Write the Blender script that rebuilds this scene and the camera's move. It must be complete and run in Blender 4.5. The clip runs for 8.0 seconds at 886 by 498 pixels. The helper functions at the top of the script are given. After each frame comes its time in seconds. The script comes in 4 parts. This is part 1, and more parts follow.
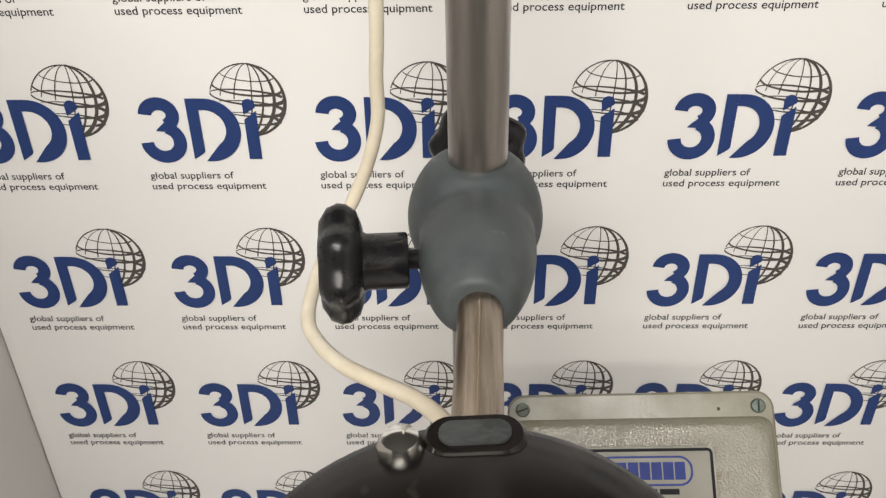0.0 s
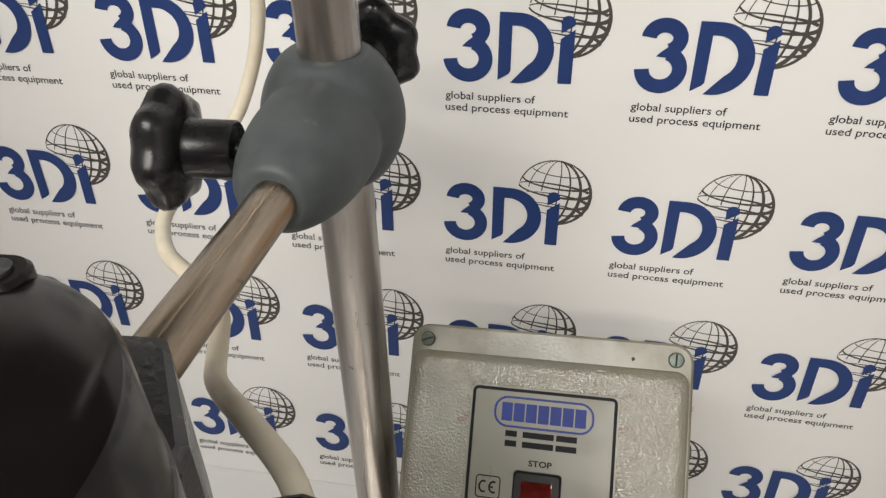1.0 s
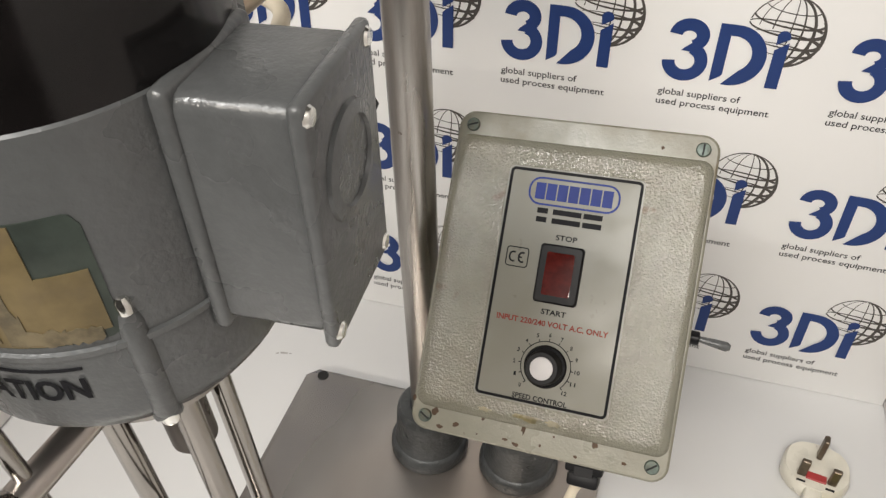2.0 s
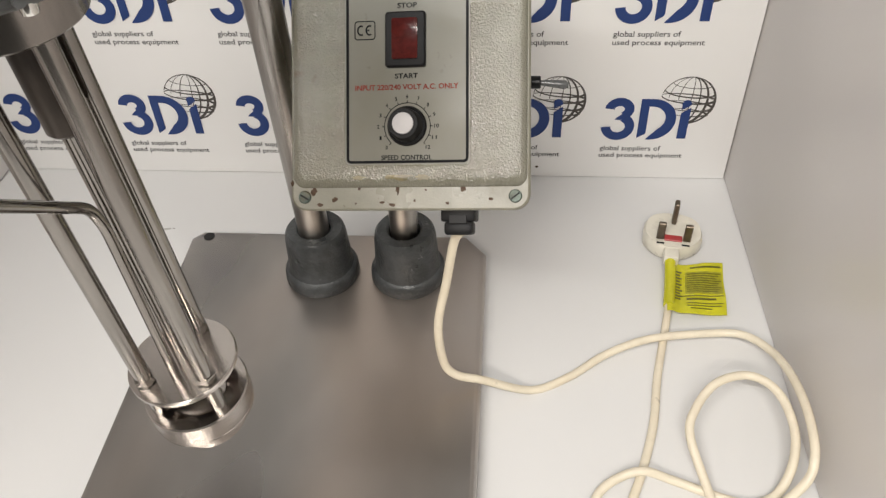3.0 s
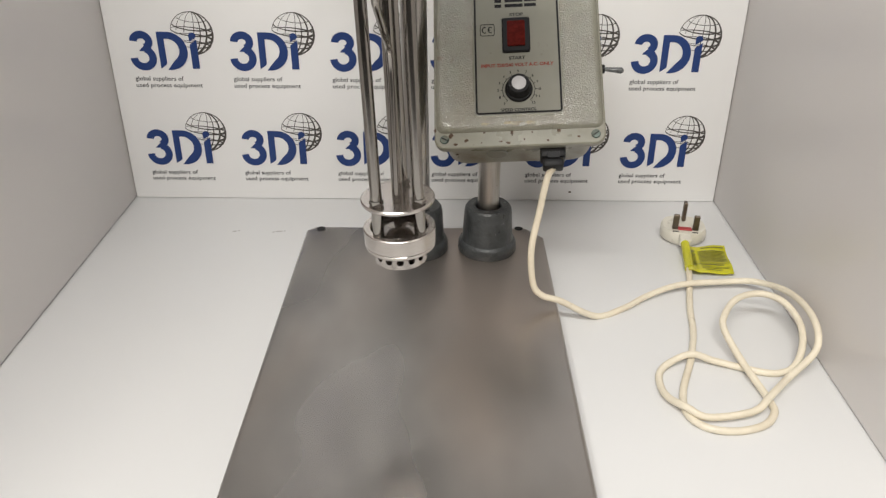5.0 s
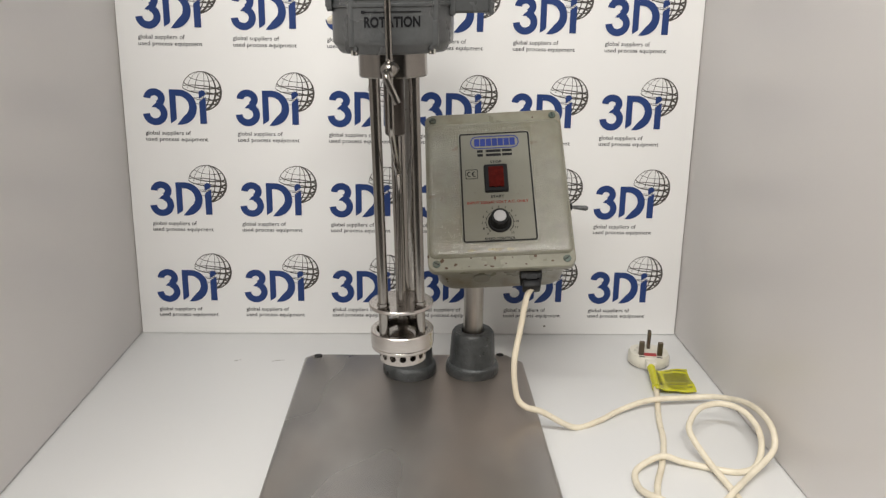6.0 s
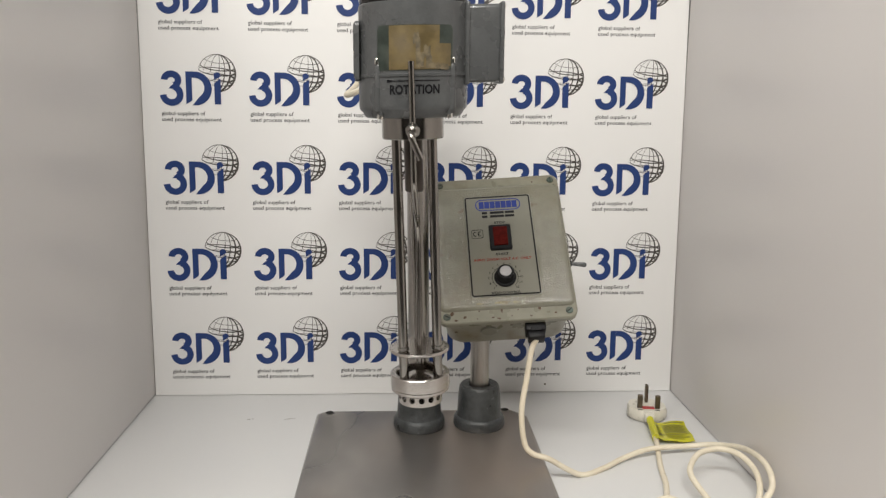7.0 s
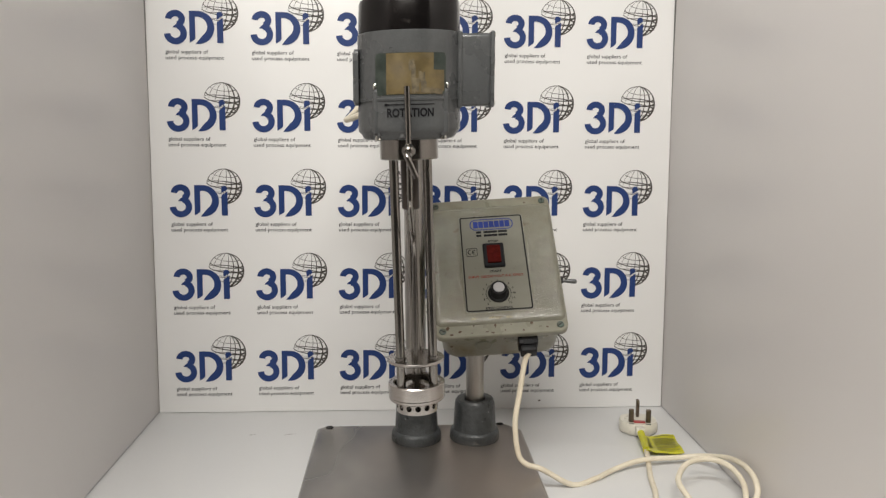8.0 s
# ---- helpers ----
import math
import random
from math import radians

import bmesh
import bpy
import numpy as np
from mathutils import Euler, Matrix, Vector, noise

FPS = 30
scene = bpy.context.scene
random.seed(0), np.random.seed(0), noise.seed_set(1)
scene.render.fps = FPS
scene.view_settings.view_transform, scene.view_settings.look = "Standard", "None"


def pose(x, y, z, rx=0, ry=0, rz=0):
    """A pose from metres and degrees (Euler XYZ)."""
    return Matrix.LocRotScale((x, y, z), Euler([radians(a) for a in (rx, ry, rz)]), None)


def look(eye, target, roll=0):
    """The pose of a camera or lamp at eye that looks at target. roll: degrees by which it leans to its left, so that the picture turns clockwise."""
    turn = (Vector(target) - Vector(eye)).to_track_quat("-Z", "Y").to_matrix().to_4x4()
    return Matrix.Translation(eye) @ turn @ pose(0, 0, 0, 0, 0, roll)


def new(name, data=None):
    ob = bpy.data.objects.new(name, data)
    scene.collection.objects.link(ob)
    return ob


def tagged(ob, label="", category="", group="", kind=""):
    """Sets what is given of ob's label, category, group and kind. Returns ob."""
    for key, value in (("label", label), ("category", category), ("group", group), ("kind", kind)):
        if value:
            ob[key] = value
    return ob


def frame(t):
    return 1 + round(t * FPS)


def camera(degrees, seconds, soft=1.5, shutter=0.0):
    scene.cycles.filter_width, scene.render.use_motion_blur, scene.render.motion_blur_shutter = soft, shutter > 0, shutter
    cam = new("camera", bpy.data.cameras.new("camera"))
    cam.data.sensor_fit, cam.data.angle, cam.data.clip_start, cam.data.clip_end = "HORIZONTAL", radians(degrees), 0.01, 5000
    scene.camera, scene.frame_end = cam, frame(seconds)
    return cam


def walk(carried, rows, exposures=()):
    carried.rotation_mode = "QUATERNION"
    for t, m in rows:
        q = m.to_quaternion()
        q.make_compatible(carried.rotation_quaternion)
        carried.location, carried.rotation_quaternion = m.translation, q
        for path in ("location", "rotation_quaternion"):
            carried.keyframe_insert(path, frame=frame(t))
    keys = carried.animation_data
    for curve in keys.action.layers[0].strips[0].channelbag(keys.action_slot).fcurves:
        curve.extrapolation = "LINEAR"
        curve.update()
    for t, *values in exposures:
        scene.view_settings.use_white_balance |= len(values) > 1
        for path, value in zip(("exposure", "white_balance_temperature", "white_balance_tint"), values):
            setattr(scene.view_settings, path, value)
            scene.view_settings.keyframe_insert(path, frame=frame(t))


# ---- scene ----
cam = camera(59.22, 8.0, soft=1.35)
PATH = [
    (0, (-0.0429, -0.4549, 0.6175), (-0.081, 1.2435, -0.438), -0.92),
    (0.3, (-0.0156, -0.4453, 0.6258), (-0.107, 1.2266, -0.468), -1.07),
    (0.5, (0.0063, -0.443, 0.6182), (-0.1311, 1.2214, -0.4822), -0.89),
    (0.7, (0.0348, -0.4393, 0.6055), (-0.1662, 1.2015, -0.5204), -0.90),
    (1, (0.0584, -0.4386, 0.5875), (-0.2301, 1.1743, -0.5593), -0.59),
    (1.2, (0.0717, -0.444, 0.5847), (-0.2871, 1.1391, -0.5836), -0.12),
    (2.3, (0.0919, -0.5471, 0.5293), (-0.3403, 0.8575, -0.8273), -1.05),
    (2.5, (0.0959, -0.5749, 0.5148), (-0.2714, 0.8336, -0.8568), -1.85),
    (2.7, (0.1046, -0.5918, 0.5016), (-0.1832, 0.8266, -0.8787), -2.74),
    (3, (0.1191, -0.6036, 0.4875), (-0.0306, 0.8234, -0.9058), -2.95),
    (3.5, (0.1296, -0.6566, 0.4687), (0.0376, 0.7892, -0.9101), -1.73),
    (4, (0.1314, -0.7321, 0.4598), (-0.0571, 0.7449, -0.8755), -1.62),
    (4.2, (0.127, -0.7618, 0.4621), (-0.0802, 0.7366, -0.8463), -2.00),
    (5.3, (-0.0226, -0.9157, 0.4209), (0.0243, 0.9031, -0.4096), 0.95),
    (5.5, (-0.0154, -0.9381, 0.4201), (0.0379, 0.9213, -0.3146), 1.18),
    (6, (-0.0222, -0.9826, 0.413), (0.0438, 0.9335, -0.1564), 0.96),
    (6.5, (-0.0463, -1.0216, 0.4136), (0.0434, 0.927, -0.0281), 0.74),
    (7, (-0.0503, -1.0402, 0.3965), (0.0545, 0.9245, 0.0373), 0.55),
    (7.5, (-0.0485, -1.0478, 0.3931), (0.058, 0.9244, 0.0784), 0.37),
    (8, (-0.0488, -1.0779, 0.3901), (0.0594, 0.8986, 0.1043), 0.34),
]
walk(cam, [(t, look(eye, target, roll)) for t, eye, target, roll in PATH],
     exposures=[(0, -0.05, 6430, 8.5), (0.5, -0.17, 6420, 8.5), (1.2, -0.09, 6380, 8), (2.5, 0.12, 6400, 9.5), (3.5, 0.06, 6360, 9.5), (4.2, 0.02, 6330, 9.5), (5.5, 0.03, 6240, 8), (6.5, -0.04, 6300, 8), (8, -0.15, 6320, 8)])


# ---- light ----
world = bpy.data.worlds.new("world")
scene.world = world
world.use_nodes = True
world.node_tree.nodes["Background"].inputs[0].default_value = (0.75, 0.72, 0.68, 1)
world.node_tree.nodes["Background"].inputs[1].default_value = 0.25


def area_lamp(name, eye, target, size_x, size_y, watts, colour):
    lamp = bpy.data.lights.new(name, "AREA")
    lamp.shape, lamp.size, lamp.size_y, lamp.energy, lamp.color = "RECTANGLE", size_x, size_y, watts, colour
    ob = new(name, lamp)
    ob.matrix_world = look(eye, target)
    return ob


area_lamp("ceiling_tube_light", (-0.25, -1.24, 1.62), (-0.10, -0.70, 0), 1.20, 0.10, 24.8, (1.0, 0.962, 0.91))
area_lamp("ceiling_tube_light", (-0.28, -1.98, 1.62), (0.00, -0.20, 0.20), 1.20, 0.10, 24.0, (1.0, 0.905, 0.80))


# ---- materials ----
def node(nt, kind, **values):
    n = nt.nodes.new(kind)
    for k, v in values.items():
        n.inputs[k.replace("_", " ")].default_value = v
    return n


def material(name, colour, rough=0.5, metal=0.0, vary=0.12, scale=40.0, stain=0.1, stain_scale=6.0, stain_colour=None,
             bump=0.0, bump_scale=400.0, rough_vary=0.1, coat=0.0, stretch=(1, 1, 1), specks=0.0, speck_colour=(0.05, 0.03, 0.02), speck_scale=60.0, spec=0.5, detail=5.0):
    """Grain, broad stains, uneven gloss and fine relief on one base colour."""
    m = bpy.data.materials.new(name)
    m.use_nodes = True
    nt = m.node_tree
    b = nt.nodes["Principled BSDF"]
    co = nt.nodes.new("ShaderNodeTexCoord")
    mp = nt.nodes.new("ShaderNodeMapping")
    mp.inputs["Scale"].default_value = stretch
    nt.links.new(co.outputs["Object"], mp.inputs[0])
    fine = node(nt, "ShaderNodeTexNoise", Scale=scale, Detail=detail, Roughness=0.6)
    broad = node(nt, "ShaderNodeTexNoise", Scale=stain_scale, Detail=min(detail, 4.0), Roughness=0.55)
    for n in (fine, broad):
        nt.links.new(mp.outputs[0], n.inputs["Vector"])
    r1 = nt.nodes.new("ShaderNodeMapRange")
    r1.inputs[1].default_value, r1.inputs[2].default_value = 0.3, 0.7
    r1.inputs[3].default_value, r1.inputs[4].default_value = 1 - vary, 1 + vary
    r1.interpolation_type = "SMOOTHSTEP"
    nt.links.new(fine.outputs[0], r1.inputs[0])
    grain = nt.nodes.new("ShaderNodeVectorMath")
    grain.operation = "SCALE"
    grain.inputs[0].default_value = colour
    nt.links.new(r1.outputs[0], grain.inputs["Scale"])
    r2 = nt.nodes.new("ShaderNodeMapRange")
    r2.inputs[1].default_value, r2.inputs[2].default_value, r2.inputs[3].default_value, r2.inputs[4].default_value = 0.45, 0.75, 0.0, stain
    r2.interpolation_type = "SMOOTHSTEP"
    nt.links.new(broad.outputs[0], r2.inputs[0])
    mix = nt.nodes.new("ShaderNodeMix")
    mix.data_type = "RGBA"
    sc = stain_colour or tuple(0.6 * c for c in colour)
    mix.inputs[7].default_value = (*sc, 1)
    nt.links.new(r2.outputs[0], mix.inputs[0])
    nt.links.new(grain.outputs[0], mix.inputs[6])
    out = mix.outputs[2]
    if specks:
        sp = node(nt, "ShaderNodeTexNoise", Scale=speck_scale, Detail=3.0, Roughness=0.7)
        nt.links.new(co.outputs["Object"], sp.inputs["Vector"])
        r3 = nt.nodes.new("ShaderNodeMapRange")
        r3.inputs[1].default_value, r3.inputs[2].default_value, r3.inputs[3].default_value, r3.inputs[4].default_value = 0.68, 0.74, 0.0, specks
        nt.links.new(sp.outputs[0], r3.inputs[0])
        mix2 = nt.nodes.new("ShaderNodeMix")
        mix2.data_type = "RGBA"
        mix2.inputs[7].default_value = (*speck_colour, 1)
        nt.links.new(r3.outputs[0], mix2.inputs[0])
        nt.links.new(out, mix2.inputs[6])
        out = mix2.outputs[2]
    nt.links.new(out, b.inputs["Base Color"])
    r4 = nt.nodes.new("ShaderNodeMapRange")
    r4.inputs[1].default_value, r4.inputs[2].default_value = 0.3, 0.7
    r4.inputs[3].default_value, r4.inputs[4].default_value = max(rough - rough_vary, 0.02), min(rough + rough_vary, 1)
    r4.interpolation_type = "SMOOTHSTEP"
    nt.links.new(broad.outputs[0], r4.inputs[0])
    nt.links.new(r4.outputs[0], b.inputs["Roughness"])
    b.inputs["Metallic"].default_value = metal
    b.inputs["Specular IOR Level"].default_value = spec
    b.inputs["Coat Weight"].default_value = coat
    if bump:
        bn = node(nt, "ShaderNodeTexNoise", Scale=bump_scale, Detail=2.0, Roughness=0.5)
        nt.links.new(mp.outputs[0], bn.inputs["Vector"])
        bp = node(nt, "ShaderNodeBump", Strength=bump, Distance=0.001)
        nt.links.new(bn.outputs[0], bp.inputs["Height"])
        nt.links.new(bp.outputs[0], b.inputs["Normal"])
    return m


M_BOARD = material("white_print_board", (0.78, 0.775, 0.765), 0.30, vary=0.008, scale=5, stain=0.03, stain_scale=2, stain_colour=(0.70, 0.68, 0.65), rough_vary=0.02, detail=0.0)
M_PANEL = material("white_melamine", (0.755, 0.720, 0.700), 0.30, vary=0.010, scale=5, stain=0.03, stain_scale=2, stain_colour=(0.6, 0.575, 0.55), rough_vary=0.0, detail=0.0)
M_TABLE = material("white_laminate", (0.715, 0.715, 0.712), 0.34, vary=0.010, scale=5, stain=0.04, stain_scale=3, stain_colour=(0.64, 0.63, 0.615), rough_vary=0.02, detail=0.0)
M_BLUE = material("blue_ink", (0.019, 0.043, 0.155), 0.45, vary=0.05, stain=0.05, spec=0.3)
M_INK = material("grey_black_ink", (0.068, 0.061, 0.056), 0.5, vary=0.08, spec=0.3)
M_TEXT = material("dark_grey_print", (0.042, 0.042, 0.046), 0.5, vary=0.05, spec=0.25)
# Warm stain covers real smudges and stands in for the warm-lit board's reflection.
M_PLATE = material("worn_grey_steel_plate", (0.320, 0.306, 0.292), 0.30, 0.85, vary=0.15, scale=12, stain=0.8, stain_scale=4.5, stain_colour=(0.54, 0.455, 0.385), bump=0.0, rough_vary=0.08, stretch=(1, 0.5, 1), specks=0.12, speck_colour=(0.46, 0.43, 0.40), speck_scale=45, detail=2.5)
M_SOCKET = material("dark_grey_cast_iron_paint", (0.038, 0.041, 0.042), 0.36, 0.0, vary=0.25, scale=110, stain=0.5, stain_scale=45, stain_colour=(0.085, 0.090, 0.092), bump=0.6, bump_scale=380, specks=0.85, speck_colour=(0.34, 0.35, 0.34), speck_scale=190)
M_TUBE = material("tarnished_steel_tube", (0.39, 0.372, 0.350), 0.30, 1.0, vary=0.18, scale=130, stain=0.6, stain_scale=30, stain_colour=(0.24, 0.205, 0.17), stretch=(1, 1, 0.08), rough_vary=0.09, bump=0.03, specks=0.6, speck_colour=(0.10, 0.07, 0.05), speck_scale=120)
M_ARM = material("rust_stained_steel_arm", (0.36, 0.30, 0.235), 0.33, 1.0, vary=0.4, scale=150, stain=1.0, stain_scale=70, stain_colour=(0.30, 0.165, 0.07), stretch=(1, 0.07, 1), rough_vary=0.1, bump=0.03, specks=0.5, speck_colour=(0.12, 0.08, 0.05), speck_scale=110)
M_STEEL = material("polished_stainless_steel", (0.31, 0.292, 0.27), 0.17, 1.0, vary=0.10, scale=150, stain=0.4, stain_scale=25, stain_colour=(0.30, 0.265, 0.24), rough_vary=0.07, stretch=(1, 1, 0.15))
M_HEADST = material("turned_stainless_steel", (0.52, 0.485, 0.455), 0.22, 1.0, vary=0.06, scale=120, stain=0.3, stain_scale=30, stain_colour=(0.40, 0.36, 0.33), rough_vary=0.06, stretch=(0.2, 0.2, 4))
M_BOSS = material("blue_grey_cast_paint", (0.054, 0.063, 0.066), 0.50, 0.0, vary=0.16, scale=45, stain=0.7, stain_scale=30, stain_colour=(0.090, 0.100, 0.104), bump=0.15, bump_scale=160, specks=0.35, speck_colour=(0.17, 0.185, 0.19), speck_scale=60, spec=0.4)
M_BAKELITE = material("black_bakelite", (0.010, 0.010, 0.011), 0.28, 0.0, vary=0.2, stain=0.3, stain_colour=(0.025, 0.025, 0.027), stain_scale=40, bump=0.04, spec=0.4)
M_MOTOR = material("grey_hammered_motor_paint", (0.090, 0.093, 0.094), 0.28, 0.1, vary=0.06, scale=260, stain=0.25, stain_scale=30, stain_colour=(0.120, 0.126, 0.128), bump=0.22, bump_scale=520)
M_COVER = material("black_fan_cover_enamel", (0.007, 0.006, 0.006), 0.19, 0.0, vary=0.2, stain=0.3, stain_colour=(0.016, 0.012, 0.010), stain_scale=24, rough_vary=0.08, specks=0.35, speck_colour=(0.10, 0.09, 0.08), speck_scale=38, spec=0.3)
M_LABEL = material("torn_yellowed_label", (0.150, 0.112, 0.050), 0.42, 0.15, vary=0.25, scale=70, stain=0.9, stain_scale=45, stain_colour=(0.14, 0.11, 0.065), rough_vary=0.15, specks=0.85, speck_colour=(0.05, 0.055, 0.045), speck_scale=90)
M_LABEL_DARK = material("bared_green_grey_metal", (0.035, 0.046, 0.038), 0.4, 0.2, vary=0.3, scale=90, stain=0.6, stain_scale=60, stain_colour=(0.075, 0.085, 0.07))
M_BOX = material("cream_hammered_paint", (0.210, 0.202, 0.156), 0.34, 0.0, vary=0.07, scale=60, stain=0.9, stain_scale=24, stain_colour=(0.130, 0.098, 0.050), bump=0.12, bump_scale=700, rough_vary=0.08, specks=0.8, speck_colour=(0.09, 0.05, 0.025), speck_scale=48, spec=0.5)
M_LID = material("cream_hammered_lid_paint", (0.185, 0.180, 0.140), 0.12, 0.0, vary=0.06, scale=60, stain=0.5, stain_scale=14, stain_colour=(0.155, 0.135, 0.085), bump=0.60, bump_scale=800, rough_vary=0.03, specks=0.4, speck_colour=(0.11, 0.06, 0.03), speck_scale=34, spec=0.85)
M_FACE = material("pale_grey_green_faceplate", (0.180, 0.175, 0.140), 0.40, 0.0, vary=0.04, stain=0.4, stain_scale=20, stain_colour=(0.13, 0.12, 0.08), specks=0.3, speck_scale=70, spec=0.55)
M_PRINT = material("black_silkscreen", (0.008, 0.008, 0.010), 0.7, spec=0.2)
M_BADGE = material("blue_silkscreen", (0.020, 0.036, 0.19), 0.6, spec=0.25)
M_RED_PRINT = material("red_silkscreen", (0.22, 0.025, 0.015), 0.6, spec=0.25)
M_SCREW = material("dull_green_zinc_screw", (0.075, 0.100, 0.085), 0.45, 0.3, vary=0.3, scale=200, stain=0.6, stain_scale=90, stain_colour=(0.12, 0.08, 0.04))
M_BRIGHT = material("bright_zinc_screw", (0.75, 0.74, 0.70), 0.15, 1.0, vary=0.05)
M_PLASTIC = material("black_plastic", (0.009, 0.009, 0.010), 0.42, vary=0.1, spec=0.2)
M_ROCKER = material("translucent_red_rocker", (0.075, 0.007, 0.005), 0.14, vary=0.25, scale=200, spec=0.4)
M_ALU = material("brushed_aluminium_cap", (0.38, 0.37, 0.37), 0.5, 1.0, vary=0.08)
M_CABLE = material("cream_pvc_cable", (0.73, 0.665, 0.53), 0.42, vary=0.05, scale=80, stain=0.4, stain_scale=22, stain_colour=(0.58, 0.48, 0.34), specks=0.5, speck_colour=(0.12, 0.1, 0.08), speck_scale=40)
M_PLUG = material("off_white_plug_plastic", (0.70, 0.67, 0.58), 0.35, vary=0.04, stain=0.25, stain_scale=60, stain_colour=(0.5, 0.46, 0.38), specks=0.5, speck_colour=(0.15, 0.12, 0.09), speck_scale=90)
M_PIN = material("dark_brass_pin", (0.16, 0.13, 0.10), 0.35, 0.9, vary=0.15, scale=200)
M_FUSE = material("red_fuse_carrier", (0.35, 0.03, 0.03), 0.4)
M_TAG = material("yellow_film_tag", (0.52, 0.50, 0.016), 0.20, vary=0.12, scale=60, stain=0.6, stain_scale=40, stain_colour=(0.30, 0.285, 0.01))
M_TAGINK = material("olive_tag_print", (0.10, 0.095, 0.008), 0.4)
M_TAGWASH = material("olive_tag_block", (0.30, 0.285, 0.014), 0.3, vary=0.2, scale=240)
M_RUST = material("brown_rust_stain", (0.070, 0.040, 0.021), 0.75, vary=0.3, scale=300, stain=0.5, stain_scale=150)
M_GRIME = material("yellow_brown_grime", (0.165, 0.140, 0.070), 0.35, vary=0.3, scale=160, stain=0.8, stain_scale=90, stain_colour=(0.20, 0.185, 0.125))
M_SCUFF = material("grey_rub_mark", (0.40, 0.385, 0.37), 0.5, vary=0.2, scale=200)
M_TORN = material("torn_label_residue", (0.135, 0.108, 0.062), 0.6, vary=0.35, scale=180, stain=0.9, stain_scale=120, stain_colour=(0.06, 0.052, 0.038))
M_SLEEVE = material("dark_brown_tarnished_steel", (0.085, 0.072, 0.062), 0.36, 0.6, vary=0.25, scale=160, stain=0.6, stain_scale=60, stain_colour=(0.05, 0.04, 0.035), stretch=(1, 1, 0.2))
M_ROOM = material("room_plaster", (0.36, 0.35, 0.335), 0.8, vary=0.04, scale=12, stain=0.15)
M_ROOMFLOOR = material("grey_vinyl_floor", (0.16, 0.155, 0.15), 0.5, vary=0.1, scale=30, stain=0.2)
# Near-black that paints the shade inside holes, slots and recesses.
M_HOLLOW_SHADE = material("hollow_shade_black", (0.01, 0.01, 0.01), 0.8)


# ---- mesh helpers ----
def part(name, bm, mat, parent=None, label="", smooth=35):
    """Links a bmesh, made in world metres, as one mesh object under a thing or a part."""
    me = bpy.data.meshes.new(name)
    bmesh.ops.recalc_face_normals(bm, faces=bm.faces)
    bm.to_mesh(me)
    bm.free()
    me.materials.append(mat)
    for p in me.polygons:
        p.use_smooth = True
    if smooth:
        me.set_sharp_from_angle(angle=radians(smooth))
    ob = new(name, me)
    if parent is not None:
        ob.parent = parent
        if parent.type == "EMPTY":
            ob.location = -parent.location
    return tagged(ob, label=label) if label else ob


def thing(name, at, label, category, group="", kind=""):
    ob = new(name)
    ob.location = at
    ob.empty_display_size = 0.05
    return tagged(ob, label, category, group, kind)


def moved(bm, m):
    bmesh.ops.transform(bm, matrix=m, verts=bm.verts)
    return bm


def join(*bms):
    """One bmesh out of several."""
    out = bms[0]
    for b in bms[1:]:
        me = bpy.data.meshes.new("tmp")
        b.to_mesh(me)
        b.free()
        out.from_mesh(me)
        bpy.data.meshes.remove(me)
    return out


def block(sx, sy, sz, bevel=0.0, seg=2, at=(0, 0, 0)):
    bm = bmesh.new()
    bmesh.ops.create_cube(bm, size=1)
    bmesh.ops.scale(bm, vec=(sx, sy, sz), verts=bm.verts)
    if bevel:
        bmesh.ops.bevel(bm, geom=bm.edges[:], offset=bevel, segments=seg, affect="EDGES", profile=0.5)
    bmesh.ops.translate(bm, vec=at, verts=bm.verts)
    return bm


def lathe(profile, n=48, closed=True):
    """Turns a profile of (radius, height) about z."""
    bm = bmesh.new()
    rings = []
    for r, z in profile:
        if r < 1e-6:
            rings.append([bm.verts.new((0, 0, z))])
        else:
            rings.append([bm.verts.new((r * math.cos(2 * math.pi * i / n), r * math.sin(2 * math.pi * i / n), z)) for i in range(n)])
    for a, b in zip(rings, rings[1:]):
        for i in range(n):
            j = (i + 1) % n
            if len(a) == 1 and len(b) == 1:
                break
            if len(a) == 1:
                bm.faces.new((a[0], b[i], b[j]))
            elif len(b) == 1:
                bm.faces.new((a[i], a[j], b[0]))
            else:
                bm.faces.new((a[i], a[j], b[j], b[i]))
    if closed:
        for ring in (rings[0], rings[-1]):
            if len(ring) > 1:
                bm.faces.new(ring)
    return bm


def along(p, q):
    """The pose at p whose z points to q."""
    d = Vector(q) - Vector(p)
    return Matrix.Translation(p) @ d.to_track_quat("Z", "Y").to_matrix().to_4x4()


def rod(p, q, r, n=24, edge=0.0006):
    h = (Vector(q) - Vector(p)).length
    return moved(lathe([(0, 0), (r - edge, 0), (r, edge), (r, h - edge), (r - edge, h), (0, h)], n), along(p, q))


def smooth_path(points, steps=8):
    """A Catmull-Rom line through the points."""
    ps = [Vector(p) for p in points]
    ps = [2 * ps[0] - ps[1]] + ps + [2 * ps[-1] - ps[-2]]
    out = []
    for a, b, c, d in zip(ps, ps[1:], ps[2:], ps[3:]):
        for k in range(steps):
            t = k / steps
            out.append(0.5 * (2 * b + (c - a) * t + (2 * a - 5 * b + 4 * c - d) * t * t + (3 * b - a - 3 * c + d) * t ** 3))
    return out + [ps[-2]]


